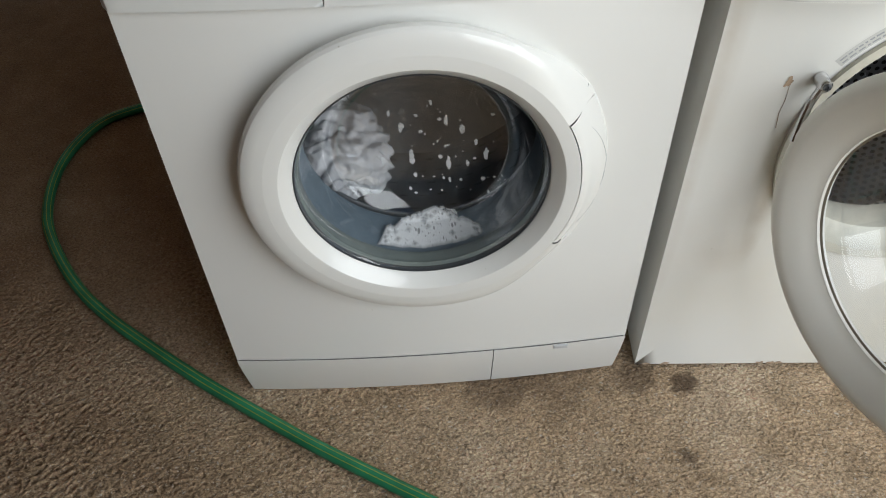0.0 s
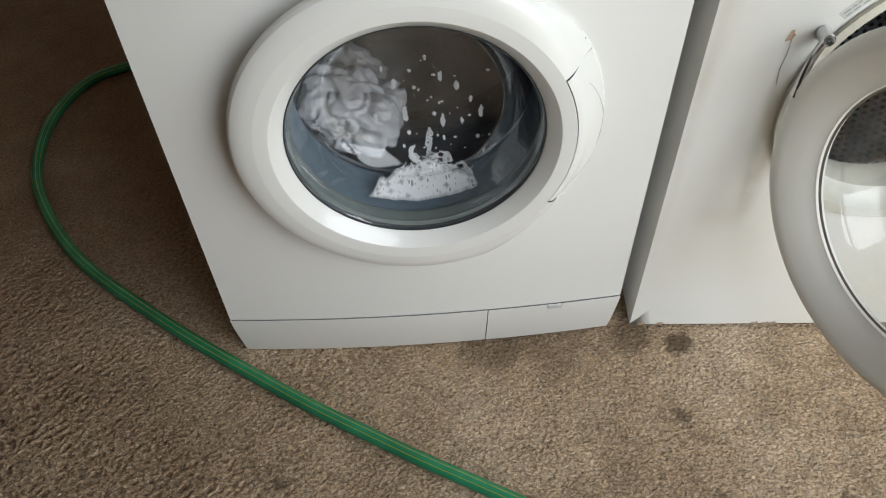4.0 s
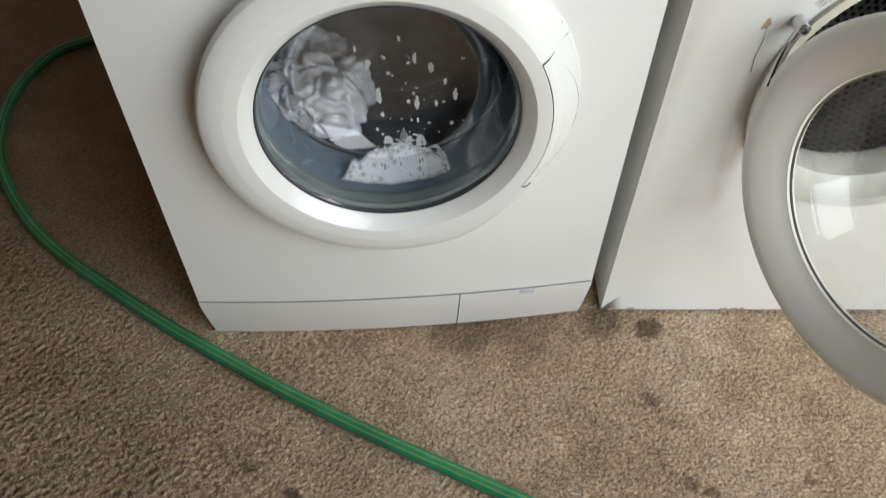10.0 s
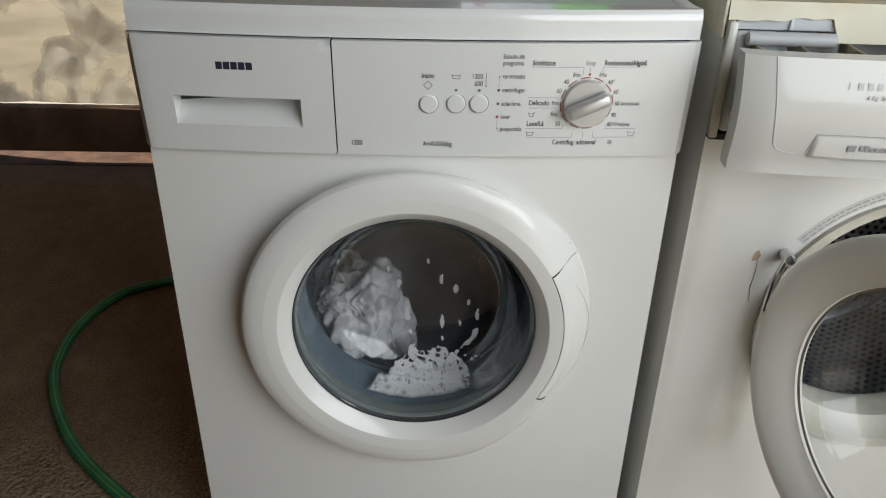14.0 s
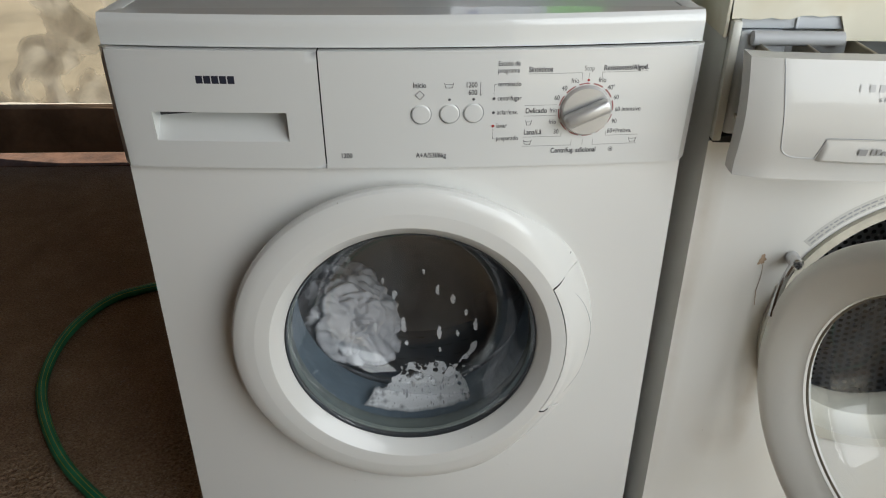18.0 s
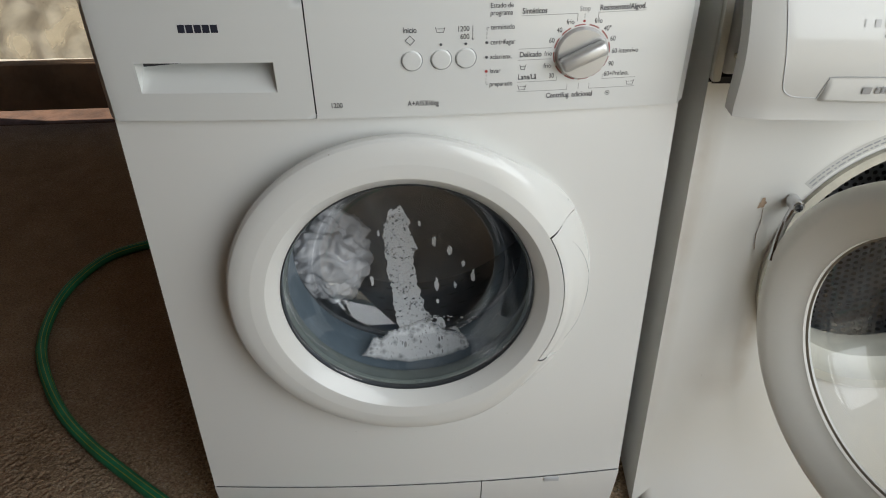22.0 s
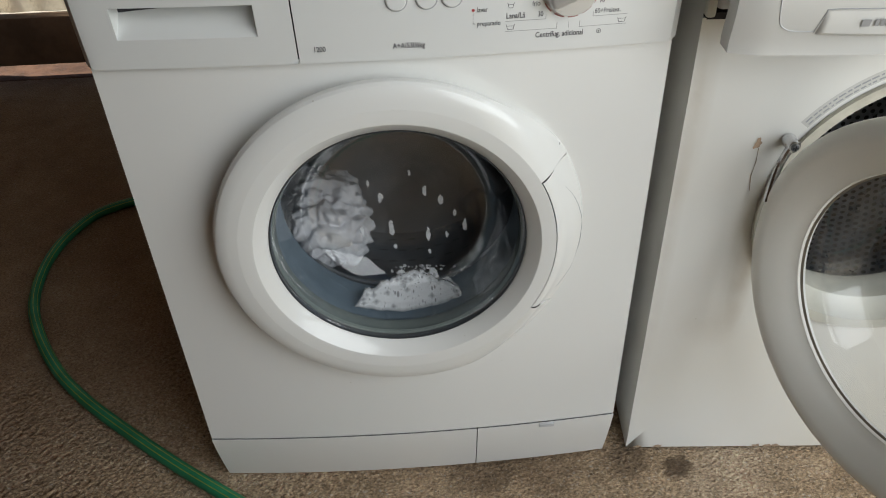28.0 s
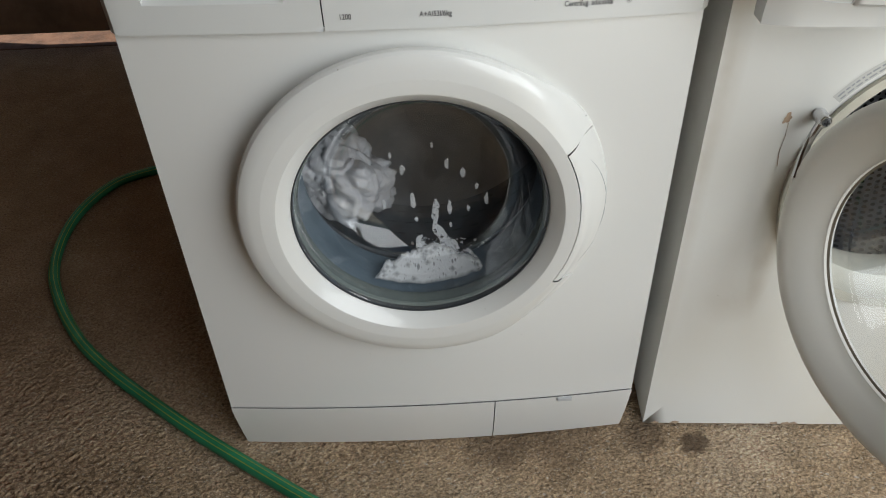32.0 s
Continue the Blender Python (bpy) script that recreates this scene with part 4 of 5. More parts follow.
def crumpled(name, label, size, seed, squash=(1, 1, 1)):
    """A wet crumpled bundle: long folds with sharp valleys, finer ridged creases on them."""
    b = bmesh.new()
    bmesh.ops.create_icosphere(b, subdivisions=6, radius=1.0)
    grain = Euler((seed, 2.0 * seed, 0.7 * seed)).to_matrix()
    for v in b.verts:
        d = v.co.normalized()
        q = d * 1.2 + Vector((seed * 3.1, seed, -seed))
        w = Vector((noise.noise(q * 1.6), noise.noise(q * 1.6 + Vector((9, 0, 0))), noise.noise(q * 1.6 + Vector((0, 9, 0)))))
        g = grain @ (q + 0.55 * w)
        g = Vector((g.x * 1.9, g.y * 1.9, g.z * 0.8))
        fold = abs(noise.noise(g)) ** 0.7
        g2 = grain @ (q + 0.8 * w)
        g2 = Vector((g2.x * 1.0, g2.y * 3.6, g2.z * 3.6)) + Vector((4, 4, 4))
        crease = max(0.0, 1 - 3.2 * abs(noise.noise(g2)))
        g3 = Vector((g2.y * 2.1, g2.x * 4.0, g2.z * 1.3))
        fine = max(0.0, 1 - 3.0 * abs(noise.noise(g3)))
        r = 0.70 + 0.34 * fold + 0.07 * crease + 0.015 * fine + 0.24 * noise.noise(q)
        v.co = Vector((d.x * squash[0], d.y * squash[1], d.z * squash[2])) * r * size
    return tagged(part(name, b, CLOTH, None, smooth=180), label, "laundry", "laundry in the drum")


LAUNDRY = [crumpled("laundry_bundle", "wet white crumpled laundry tumbling in the drum", 0.074, 1, (0.95, 0.9, 1.12)),
           crumpled("laundry_bundle", "wet grey-white crumpled laundry tumbling in the drum", 0.066, 2, (1.0, 0.8, 1.0)),
           crumpled("laundry_bundle", "wet pale cloth flung through the drum", 0.046, 3, (1.5, 0.7, 0.9))]


def bowl_y(r):
    """Inner face of the door glass at that radius."""
    prof = [(0.0, 0.086), (0.04, 0.085), (0.08, 0.081), (0.112, 0.072), (0.130, 0.055), (0.138, 0.03), (0.143, 0.0), (0.15, -0.022)]
    for (r0, y0), (r1, y1) in zip(prof, prof[1:]):
        if r <= r1:
            return y0 + (y1 - y0) * (r - r0) / (r1 - r0)
    return -0.02


def on_glass(a, c):
    """The place on the bowl that shows behind the point (a, c) of the door's face, seen slanting down from the front."""
    lo, hi = -0.02, 0.10
    for _ in range(30):
        y = (lo + hi) / 2
        x, z = a * (1 + 1.0 * (y + 0.02)), c - 0.60 * (y + 0.02)
        if y < bowl_y(math.hypot(x, z)):
            lo = y
        else:
            hi = y
    return Vector((x, y + 0.0012, z))


def foam_patch(name, label, inside, x0, x1, z0, z1, cell, lace=True, deep=0.0015, soft=0.002):
    """A ragged film of suds that clings to the drum side of the door glass."""
    b = bmesh.new()
    nx, nz = int((x1 - x0) / cell) + 1, int((z1 - z0) / cell) + 1
    made = {}

    def vert(i, k):
        if (i, k) not in made:
            made[i, k] = b.verts.new(on_glass(x0 + i * cell, z0 + k * cell))
        return made[i, k]
    for i in range(nx):
        for k in range(nz):
            if inside(x0 + (i + 0.5) * cell, z0 + (k + 0.5) * cell):
                b.faces.new((vert(i, k), vert(i + 1, k), vert(i + 1, k + 1), vert(i, k + 1)))
    thick = b.verts.layers.float.new("thickness")
    layer = {v: 0 for v in b.verts if v.is_boundary}
    edge = list(layer)
    while edge:
        inner = []
        for v in edge:
            for e in v.link_edges:
                o = e.other_vert(v)
                if o not in layer:
                    layer[o] = layer[v] + 1
                    inner.append(o)
        edge = inner
    for v in b.verts:
        lumps = 1 + 0.35 * noise.noise(Vector((v.co.x * 150, v.co.z * 150, 2)))
        v[thick] = min(1.0, (0.5 if soft < 0.004 else 0.25) + layer.get(v, 9) * cell / soft * lumps)
    bmesh.ops.smooth_vert(b, verts=b.verts, factor=0.5, use_axis_x=True, use_axis_y=True, use_axis_z=True)
    ret = bmesh.ops.extrude_face_region(b, geom=b.faces[:])
    for v in ret["geom"]:
        if isinstance(v, bmesh.types.BMVert):
            v.co.y += deep
    ob = part(name, b, FOAM_LACE if lace else FOAM, None, smooth=180)
    ob.location = (DCX, 0, DCZ)
    return tagged(ob, label, "foam")


def rough_edge(x, z, seed, scale=70):
    return noise.noise(Vector((x * scale, z * scale, seed))) + 0.5 * noise.noise(Vector((x * scale * 2.6, z * scale * 2.6, seed + 5)))


def heap(a, c):
    """The suds heap: a low dome along the foot of the bowl, ragged on top."""
    top = -0.066 - 7.0 * (a - 0.010) ** 2 + 0.010 * rough_edge(a, c, 2, 34) + 0.002 * rough_edge(a, c, 4, 210)
    low = -0.119 + 3.6 * (a + 0.002) ** 2 + 0.002 * rough_edge(a, c, 7, 80)
    d = noise.voronoi(Vector((a * 210, c * 210, 3)))[0][0]
    near = max(0.0, 1 - (top - c) / 0.014)
    return low < c < top and d > 0.30 * near + 0.07


FOAM_POOL = foam_patch("foam_mound", "white soap suds heaped at the bottom of the door glass", heap, -0.08, 0.095, -0.125, -0.048, 0.0009, False, 0.004, 0.008)


def drop(x, z, w, h, seed):
    return foam_patch("foam_drop", "small white drop of suds on the door glass",
                      lambda a, c: ((a - x) / w) ** 2 + ((c - z) / h) ** 2 < 0.75 + 0.9 * rough_edge(a, c, seed, 0.32 / w), x - 1.4 * w, x + 1.4 * w, z - 1.4 * h, z + 1.4 * h, min(w, h) / 4, True, 0.0010)


def drops():
    """Drops of suds: small ones of the first seconds, and long ones that stay."""
    rnd = random.Random(11)
    early, late = [], []
    for k in range(38):
        x, z = rnd.uniform(-0.02, 0.09), rnd.uniform(-0.055, 0.095)
        w = rnd.choice((0.0009, 0.0012, 0.0016, 0.0022, 0.0030))
        early.append(drop(x, z, w, w * rnd.uniform(0.8, 1.6), k))
    for k, (x, z, w, h) in enumerate(((0.031, 0.066, 0.0038, 0.010), (0.050, 0.052, 0.0034, 0.008), (0.033, 0.000, 0.0032, 0.013), (0.056, -0.004, 0.0022, 0.006),
                                      (-0.010, 0.010, 0.0046, 0.014), (-0.022, 0.060, 0.0055, 0.009), (0.066, 0.030, 0.0024, 0.006), (-0.046, 0.006, 0.0026, 0.008),
                                      (0.034, -0.030, 0.002, 0.004), (-0.008, -0.020, 0.0028, 0.006), (0.078, 0.010, 0.0028, 0.010), (-0.034, 0.082, 0.0022, 0.007), (0.014, 0.095, 0.0026, 0.005))):
        late.append(drop(x, z, w, h, 60 + k))
    for ob in early + late:
        ob["group"] = "suds on the glass"
    return early, late


EARLY, LATE = drops()


def arm(label, x0, x1, z0, z1, w, seed, bend=0.006, rag=0.55):
    """A streak of suds from (x0, z0) down to (x1, z1)."""
    def inside(a, c):
        q = (z0 - c) / (z0 - z1) + 0.05 * rough_edge(a, 0, seed + 2, 90)
        if noise.voronoi(Vector((a * 190, c * 190, seed)))[0][0] < 0.24:
            return False
        mid = x0 + (x1 - x0) * q + bend * math.sin(5 * q + seed)
        return 0 < q < 1 and abs(a - mid) < w * min(1.0, 0.35 + 6 * q) * (1.0 - 0.45 * rag * (2 - 2 * q) + rag * rough_edge(a, c, seed, 60))
    ob = foam_patch("foam_streak", label, inside, min(x0, x1) - 3 * w, max(x0, x1) + 3 * w, z1 - 0.01, z0 + 0.012, 0.0009, True, 0.0015)
    ob["group"] = "suds on the glass"
    return ob


STREAKS = [arm("thin running streak of suds on the door glass", 0.074, 0.046, -0.018, -0.088, 0.0075, 1, 0.006, 0.75),
           arm("curled streak of suds rising from the foam heap", -0.004, 0.004, -0.045, -0.085, 0.006, 3)]
COLUMN = arm("tall lacy column of suds running down the door glass", -0.016, 0.004, 0.124, -0.080, 0.0205, 8, 0.003, 0.26)
def fringe(a, c):
    """Lacy bubbles that climb from the heap, more of them towards its thin end."""
    top = -0.048 + 0.017 * rough_edge(a, 0, 11, 42) + 0.006 * rough_edge(a, c, 12, 90) - 15.0 * (a - 0.018) ** 2
    low = -0.100 + 3.0 * (a - 0.02) ** 2
    return low < c < top and noise.voronoi(Vector((a * 120, c * 120, 6)))[0][0] > 0.40 * min(1.0, 0.35 + (c - low) / 0.03)


FRINGE = foam_patch("foam_fringe", "thin lacy fringe of bubbles over the suds heap", fringe, -0.055, 0.10, -0.11, -0.018, 0.0009, True, 0.0012)
FRINGE["group"] = "suds on the glass"
SPLASH = arm("bent finger of suds splashed up the door glass", 0.014, 0.030, 0.012, -0.080, 0.0075, 9, 0.006)

# ---- the old machine beside it ----
M0, M1, MF, MTOP = 0.334, 0.932, 0.012, 0.857
OCX, OCZ = 0.633, 0.455


def old_washer():
    t = thing("old_washing_machine", "yellowed stained white washing machine with its door and drawer open", "washing machine")
    b = with_hole(M0, M1, 0.005, 0.705, OCX, OCZ, 0.188, lambda x, z: MF + 0.0)
    for x in (M0, M1):
        sheet(lambda u, v: (x, MF + u * 0.56, 0.005 + v * 0.815), 3, 3, b)
    sheet(lambda u, v: (M0 + (M1 - M0) * u, MF + 0.56, 0.005 + v * 0.815), 2, 2, b)
    lathe([(0.188, MF), (0.185, MF + 0.025)], 96, cx=OCX, cz=OCZ, bm=b)
    bmesh.ops.remove_doubles(b, verts=b.verts, dist=1e-5)
    part("cabinet", b, OLD_WHITE, t)
    part("base", box(M0 + 0.01, M1 - 0.01, MF + 0.02, 0.55, 0.003, 0.03), GAP_SHADE, t)
    part("worktop_board", box(M0, M1, MF + 0.0225, 0.575, 0.839, MTOP, 0.003), OLD_TOP, t, "stained beige worktop")
    # the broken front edge of the worktop
    b = bmesh.new()
    n = 60
    lo, hi = [], []
    for i in range(n + 1):
        x = M0 + (M1 - M0) * i / n
        z = 0.817 if x > 0.447 else 0.838 + 0.004 * noise.noise(Vector((x * 60, 3, 0))) + (0.004 if x > 0.40 else 0)
        lo.append((x, z))
        hi.append((x, MTOP + 0.001))
    for y in (MF - 0.002, MF + 0.022):
        g = [(b.verts.new((x, y, z)), b.verts.new((h[0], y + (0.003 if y < MF else 0), h[1]))) for (x, z), h in zip(lo, hi)]
        for p, q in zip(g, g[1:]):
            b.faces.new((p[0], q[0], q[1], p[1]))
    bv = b.verts[:]
    half = len(bv) // 2
    b.verts.ensure_lookup_table()
    for i in range(n):
        for k in (0, 1):
            b.faces.new((b.verts[2 * i + k], b.verts[2 * i + 2 + k], b.verts[half + 2 * i + 2 + k], b.verts[half + 2 * i + k]))
    part("worktop_edge", b, OLD_CREAM, t, "yellowed broken worktop edge")
    part("worktop_side", box(M0 - 0.0045, M0 - 0.0003, MF + 0.001, 0.575, 0.818, MTOP + 0.0005, 0.0015), OLD_CREAM, t, "yellowed worktop side edge")
    # frame behind the drawer: left stile, upper rail, housing
    part("panel_stile", box(M0 + 0.001, M0 + 0.011, MF - 0.008, MF + 0.02, 0.707, 0.837, 0.003), AGED, t)
    part("drawer_housing", box(M0 + 0.0115, M0 + 0.060, MF - 0.006, MF + 0.03, 0.714, 0.826, 0.006, 3), PALE_WHITE, t)
    part("housing_top", box(M0 + 0.0115, 0.64, MF + 0.002, MF + 0.021, 0.8275, 0.8415, 0.002), PALE_WHITE, t)
    part("housing_rib", box(0.400, 0.403, MF - 0.001, MF + 0.004, 0.8285, 0.842, 0.001), PALE_WHITE, t)
    part("housing_rail", tube([Vector((M0 + 0.021, MF - 0.012, 0.8215)), Vector((0.4455, MF - 0.012, 0.8215))], 0.0075, 14), PALE_GREY, t)
    part("housing_back", box(M0 + 0.028, 0.64, MF + 0.03, MF + 0.05, 0.712, 0.838), PALE_GREY, t)
    part("control_fascia", box(0.645, M1, MF - 0.02, MF + 0.02, 0.707, 0.836, 0.006), DRAWER_WHITE, t)
    part("lower_gap", box(M0 + 0.004, 0.64, MF - 0.001, MF + 0.02, 0.7035, 0.7105), GAP_SHADE, t)
    # the opening
    ring = [(0.192, MF - 0.001), (0.191, MF - 0.006), (0.178, MF - 0.004), (0.172, MF + 0.012), (0.160, MF + 0.024), (0.156, MF + 0.05), (0.160, MF + 0.07)]
    part("door_gasket", lathe(ring, 96, cx=OCX, cz=OCZ), surface("aged_grey_rubber", (0.58, 0.555, 0.47), 0.45, vary=0.12, scale=18), t, "aged grey door gasket")
    drum = part("drum_shell", lathe([(0.16, MF + 0.07), (0.225, MF + 0.08), (0.225, MF + 0.35), (0.0005, MF + 0.37)], 72, cx=OCX, cz=OCZ), OLD_STEEL, t)
    hol = bmesh.new()
    for i in range(104):
        for j in range(20):
            a, y = 2 * math.pi * (i + 0.5 * (j % 2)) / 104, MF + 0.095 + 0.0125 * j
            c = Vector((OCX + 0.2243 * math.cos(a), y, OCZ + 0.2243 * math.sin(a)))
            tx, ty = Vector((-math.sin(a), 0, math.cos(a))), Vector((0, 1, 0))
            hol.faces.new([hol.verts.new(c + 0.0040 * (math.cos(q) * tx + math.sin(q) * ty)) for q in (k * math.pi / 4 for k in range(8))])
    for i in range(-16, 17):
        for j in range(-18, 19):
            x, z = i * 0.0135 + 0.00675 * (j % 2), j * 0.0117
            if math.hypot(x, z) < 0.2:
                yy = MF + 0.369 - 0.02 * math.hypot(x, z) / 0.225 - 0.001
                hol.faces.new([hol.verts.new((OCX + x + 0.004 * math.cos(q), yy, OCZ + z + 0.004 * math.sin(q))) for q in (k * math.pi / 4 for k in range(8))])
    tagged(part("drum_perforation", hol, HOLE, drum), kind="stuff")
    # rust and paint chips
    part("paint_chip", chip(0.424, 0.553, 0.0055, 0.009, 4), RUST, t, "brown scratched paint chip")
    part("scratch", tube([Vector((0.426, MF - 0.0004, 0.548)), Vector((0.4268, MF - 0.0004, 0.53)), Vector((0.425, MF - 0.0004, 0.51)), Vector((0.4275, MF - 0.0004, 0.489))], 0.0004, 6), RUST, t)
    for k, x in enumerate((0.352, 0.385, 0.54, 0.558, 0.57)):
        part("rust_spot", chip(x, 0.007, 0.008, 0.004, 20 + k), RUST, t)
    # the printed plate above the opening: unreadable lines
    part("printed_plate", lathe([(0.1965, MF - 0.0004), (0.2085, MF - 0.0004)], 30, 96, 143, OCX, OCZ), DRAWER_WHITE, t)
    rnd = random.Random(5)
    for r in (0.1985, 0.2032):
        a0 = 142.0
        while a0 > 97:
            step = rnd.uniform(0.8, 2.6)
            part("printed_line", lathe([(r, MF - 0.0007), (r + 0.0020, MF - 0.0007)], 4, a0 - step, a0, OCX, OCZ), GREY_PLASTIC, t)
            a0 -= step + rnd.uniform(0.4, 0.8)
    return t


def chip(x, z, rx, rz, seed):
    b = blotch(0, 0, 0, rx, rz, seed)
    for v in b.verts:
        v.co = Vector((x + v.co.x, MF - 0.0006 - v.co.z, z + v.co.y))
    return b


OLD = old_washer()
# it stands a little askew
ASKEW = pose(0.335, 0.018, 0, 0, 0, -4) @ pose(-0.335, -MF, 0)
OLD.matrix_basis = ASKEW


def old_drawer():
    d = new("detergent_drawer")
    d.parent = OLD
    x0, x1, z0, zh = 0.334, 0.606, 0.699, 0.122

    def f(u, v):
        x = x0 + (x1 - x0) * u + 0.004 * (1 - v) * max(0.0, 1 - 6 * u)
        if u > 0.9 and v < 0.12:
            x -= (u - 0.9) * 0.25 * (0.12 - v) / 0.12
        wing = max(0.0, 1 - u / 0.13) ** 1.6 + max(0.0, (u - 0.87) / 0.13) ** 1.6
        return (x, -0.072 - 0.011 * math.sin(math.pi * min(1.0, 1.1 * (1 - v))) - 0.006 * math.sin(math.pi * u) + 0.006 * wing, z0 + zh * v)
    b = sheet(f, 40, 14)
    ret = bmesh.ops.extrude_face_region(b, geom=b.faces[:])
    for v in ret["geom"]:
        if isinstance(v, bmesh.types.BMVert):
            v.co.y += 0.024
    part("drawer_front", b, DRAWER_WHITE, d)

    def on(x, z):
        return f((x - x0) / (x1 - x0), (z - z0) / zh)[1]

    def strip(pts, w, mat, name):
        line = [Vector((p.x, on(p.x, p.z) - 0.0001, p.z)) for p in spline([(x, 0, z) for x, z in pts], 5)]
        part(name, tube(line, w, 6, up=(0, 1, 0)), mat, d)
    # inset panel with a round corner, and the grip in its foot
    strip([(0.3630, 0.8205), (0.3665, 0.79), (0.3705, 0.76), (0.3735, 0.741), (0.3765, 0.732), (0.383, 0.7265), (0.392, 0.7245), (0.409, 0.7240)], 0.0006, PALE_GREY, "inset_seam")
    strip([(0.409, 0.7230), (0.4125, 0.7385), (0.4145, 0.7445), (0.419, 0.7470), (0.47, 0.7470), (0.533, 0.7460), (0.5375, 0.7440), (0.5385, 0.738), (0.5365, 0.7215)], 0.0005, GREY_PLASTIC, "grip_seam")
    strip([(0.5365, 0.7225), (0.56, 0.7225), (0.598, 0.7225)], 0.0005, PALE_GREY, "inset_seam")

    def pad(u, v):
        k = 0.4108 + 0.0042 * v + (0.1255 - 0.004 * v) * u
        z = 0.7215 + 0.0235 * v - 0.0022 * math.sin(math.pi * u) * (1 - v)
        return (k, on(k, z) - 0.0004 - 0.0042 * (1 - v) ** 0.8 * min(1.0, 9 * v + 0.35) * min(1.0, 45 * u, 45 * (1 - u)), z)
    part("grip", sheet(pad, 60, 8), DRAWER_WHITE, d)

    def block(name, x, z, w, h, mat, lift, parent):
        part(name, sheet(lambda u, v: (x + w * u, on(x + w * u, z + h * v) - lift, z + h * v), 2, 1), mat, parent)
    brand = new("maker_badge")
    brand.parent = d
    block("badge_mark", 0.4470, 0.7305, 0.0080, 0.0072, LIGHT_INK, 0.0040, brand)
    for k in range(10):
        block("badge_bar", 0.4590 + 0.0051 * k, 0.7310, 0.0037, 0.0072 if k in (0, 1, 6) else 0.0050, LIGHT_INK, 0.0040, brand)
    silver = surface("silver_print", (0.50, 0.50, 0.49), 0.35, vary=0.02)
    line = new("range_badge")
    line.parent = d
    for k in range(9):
        block("badge_bar", 0.4330 + 0.0092 * k, 0.7935, 0.0052 if k not in (0, 4, 6) else 0.0014, 0.0068, silver, 0.0006, line)
    flat_text("printed_word", "6 Kg  Speed Focus", (0.473, on(0.473, 0.7865) - 0.0006, 0.7865), 0.0065, LIGHT_INK, d, "CENTER", squeeze=0.85)
    # tray with compartments
    tr = bmesh.new()
    box(x0 + 0.02, x1 - 0.005, -0.048, 0.03, 0.735, 0.739, bm=tr)
    for x in (x0 + 0.028, x0 + 0.075, x0 + 0.13, x0 + 0.20, x1 - 0.008):
        box(x, x + 0.003, -0.047, 0.03, 0.737, 0.8165, 0.001, 1, tr)
    part("tray", tr, surface("yellowed_tray_plastic", (0.50, 0.45, 0.34), 0.5, vary=0.15, scale=20), d, "yellowed dirty detergent tray")


old_drawer()

# open round door of the old machine
D2 = dict(c=(0.5035, -0.2176, 0.4605), th=71.0)


def old_door():
    d = new("door")
    d.parent = OLD
    cx, cy, cz = D2["c"]
    m = ASKEW.inverted() @ pose(cx, cy, cz, 0, 0, -D2["th"])

    def place(b):
        bmesh.ops.transform(b, matrix=m, verts=b.verts)
        return b
    ring = [(0.1590, 0.0300), (0.1595, 0.0225), (0.1606, 0.0200), (0.1625, 0.0193), (0.170, 0.0120), (0.182, 0.0030), (0.193, -0.0040), (0.1990, -0.0066), (0.2045, -0.0068), (0.2105, -0.0042), (0.2150, 0.0010), (0.2168, 0.0080), (0.2165, 0.018), (0.213, 0.025), (0.19, 0.032), (0.165, 0.034), (0.1590, 0.0300)]
    part("door_ring", place(lathe(ring, 120)), OLD_DOOR, d, "silver-grey aged plastic ring")
    part("glass_trim", place(lathe([(0.1568, 0.0248), (0.1580, 0.0238), (0.1592, 0.0230)], 96)), surface("grimy_trim", (0.24, 0.21, 0.16), 0.5, vary=0.2, scale=30), d)
    bowl = [(0.1575, 0.0250), (0.150, 0.029), (0.142, 0.05), (0.134, 0.08), (0.122, 0.102), (0.09, 0.117), (0.05, 0.123), (0.0005, 0.124)]
    g = part("door_glass", place(lathe(bowl, 96)), OLD_GLASS, d, "clear misted glass bowl", 80)
    g.visible_shadow = False
    # hinge
    part("hinge", lathe([(0.0001, -0.010), (0.0062, -0.010), (0.0080, -0.0075), (0.0082, 0.010)], 32, cx=0.457, cz=0.5595), CHROME, d, "chrome hinge lug")
    part("hinge_screw", lathe([(0.0001, -0.0125), (0.0036, -0.0121), (0.0046, -0.0102)], 20, cx=0.4575, cz=0.560), STEEL, d)
    part("screw_slot", box(0.4543, 0.4607, -0.0129, -0.0123, 0.5593, 0.5607), GAP_SHADE, d)
    part("screw_slot", box(0.4568, 0.4582, -0.0130, -0.0124, 0.5568, 0.5632), GAP_SHADE, d)
    part("hinge_arm", tube(spline([(0.453, -0.006, 0.556), (0.446, -0.010, 0.540), (0.440, -0.016, 0.520), (0.436, -0.022, 0.496)], 6), 0.0045, 10), CHROME, d)


old_door()


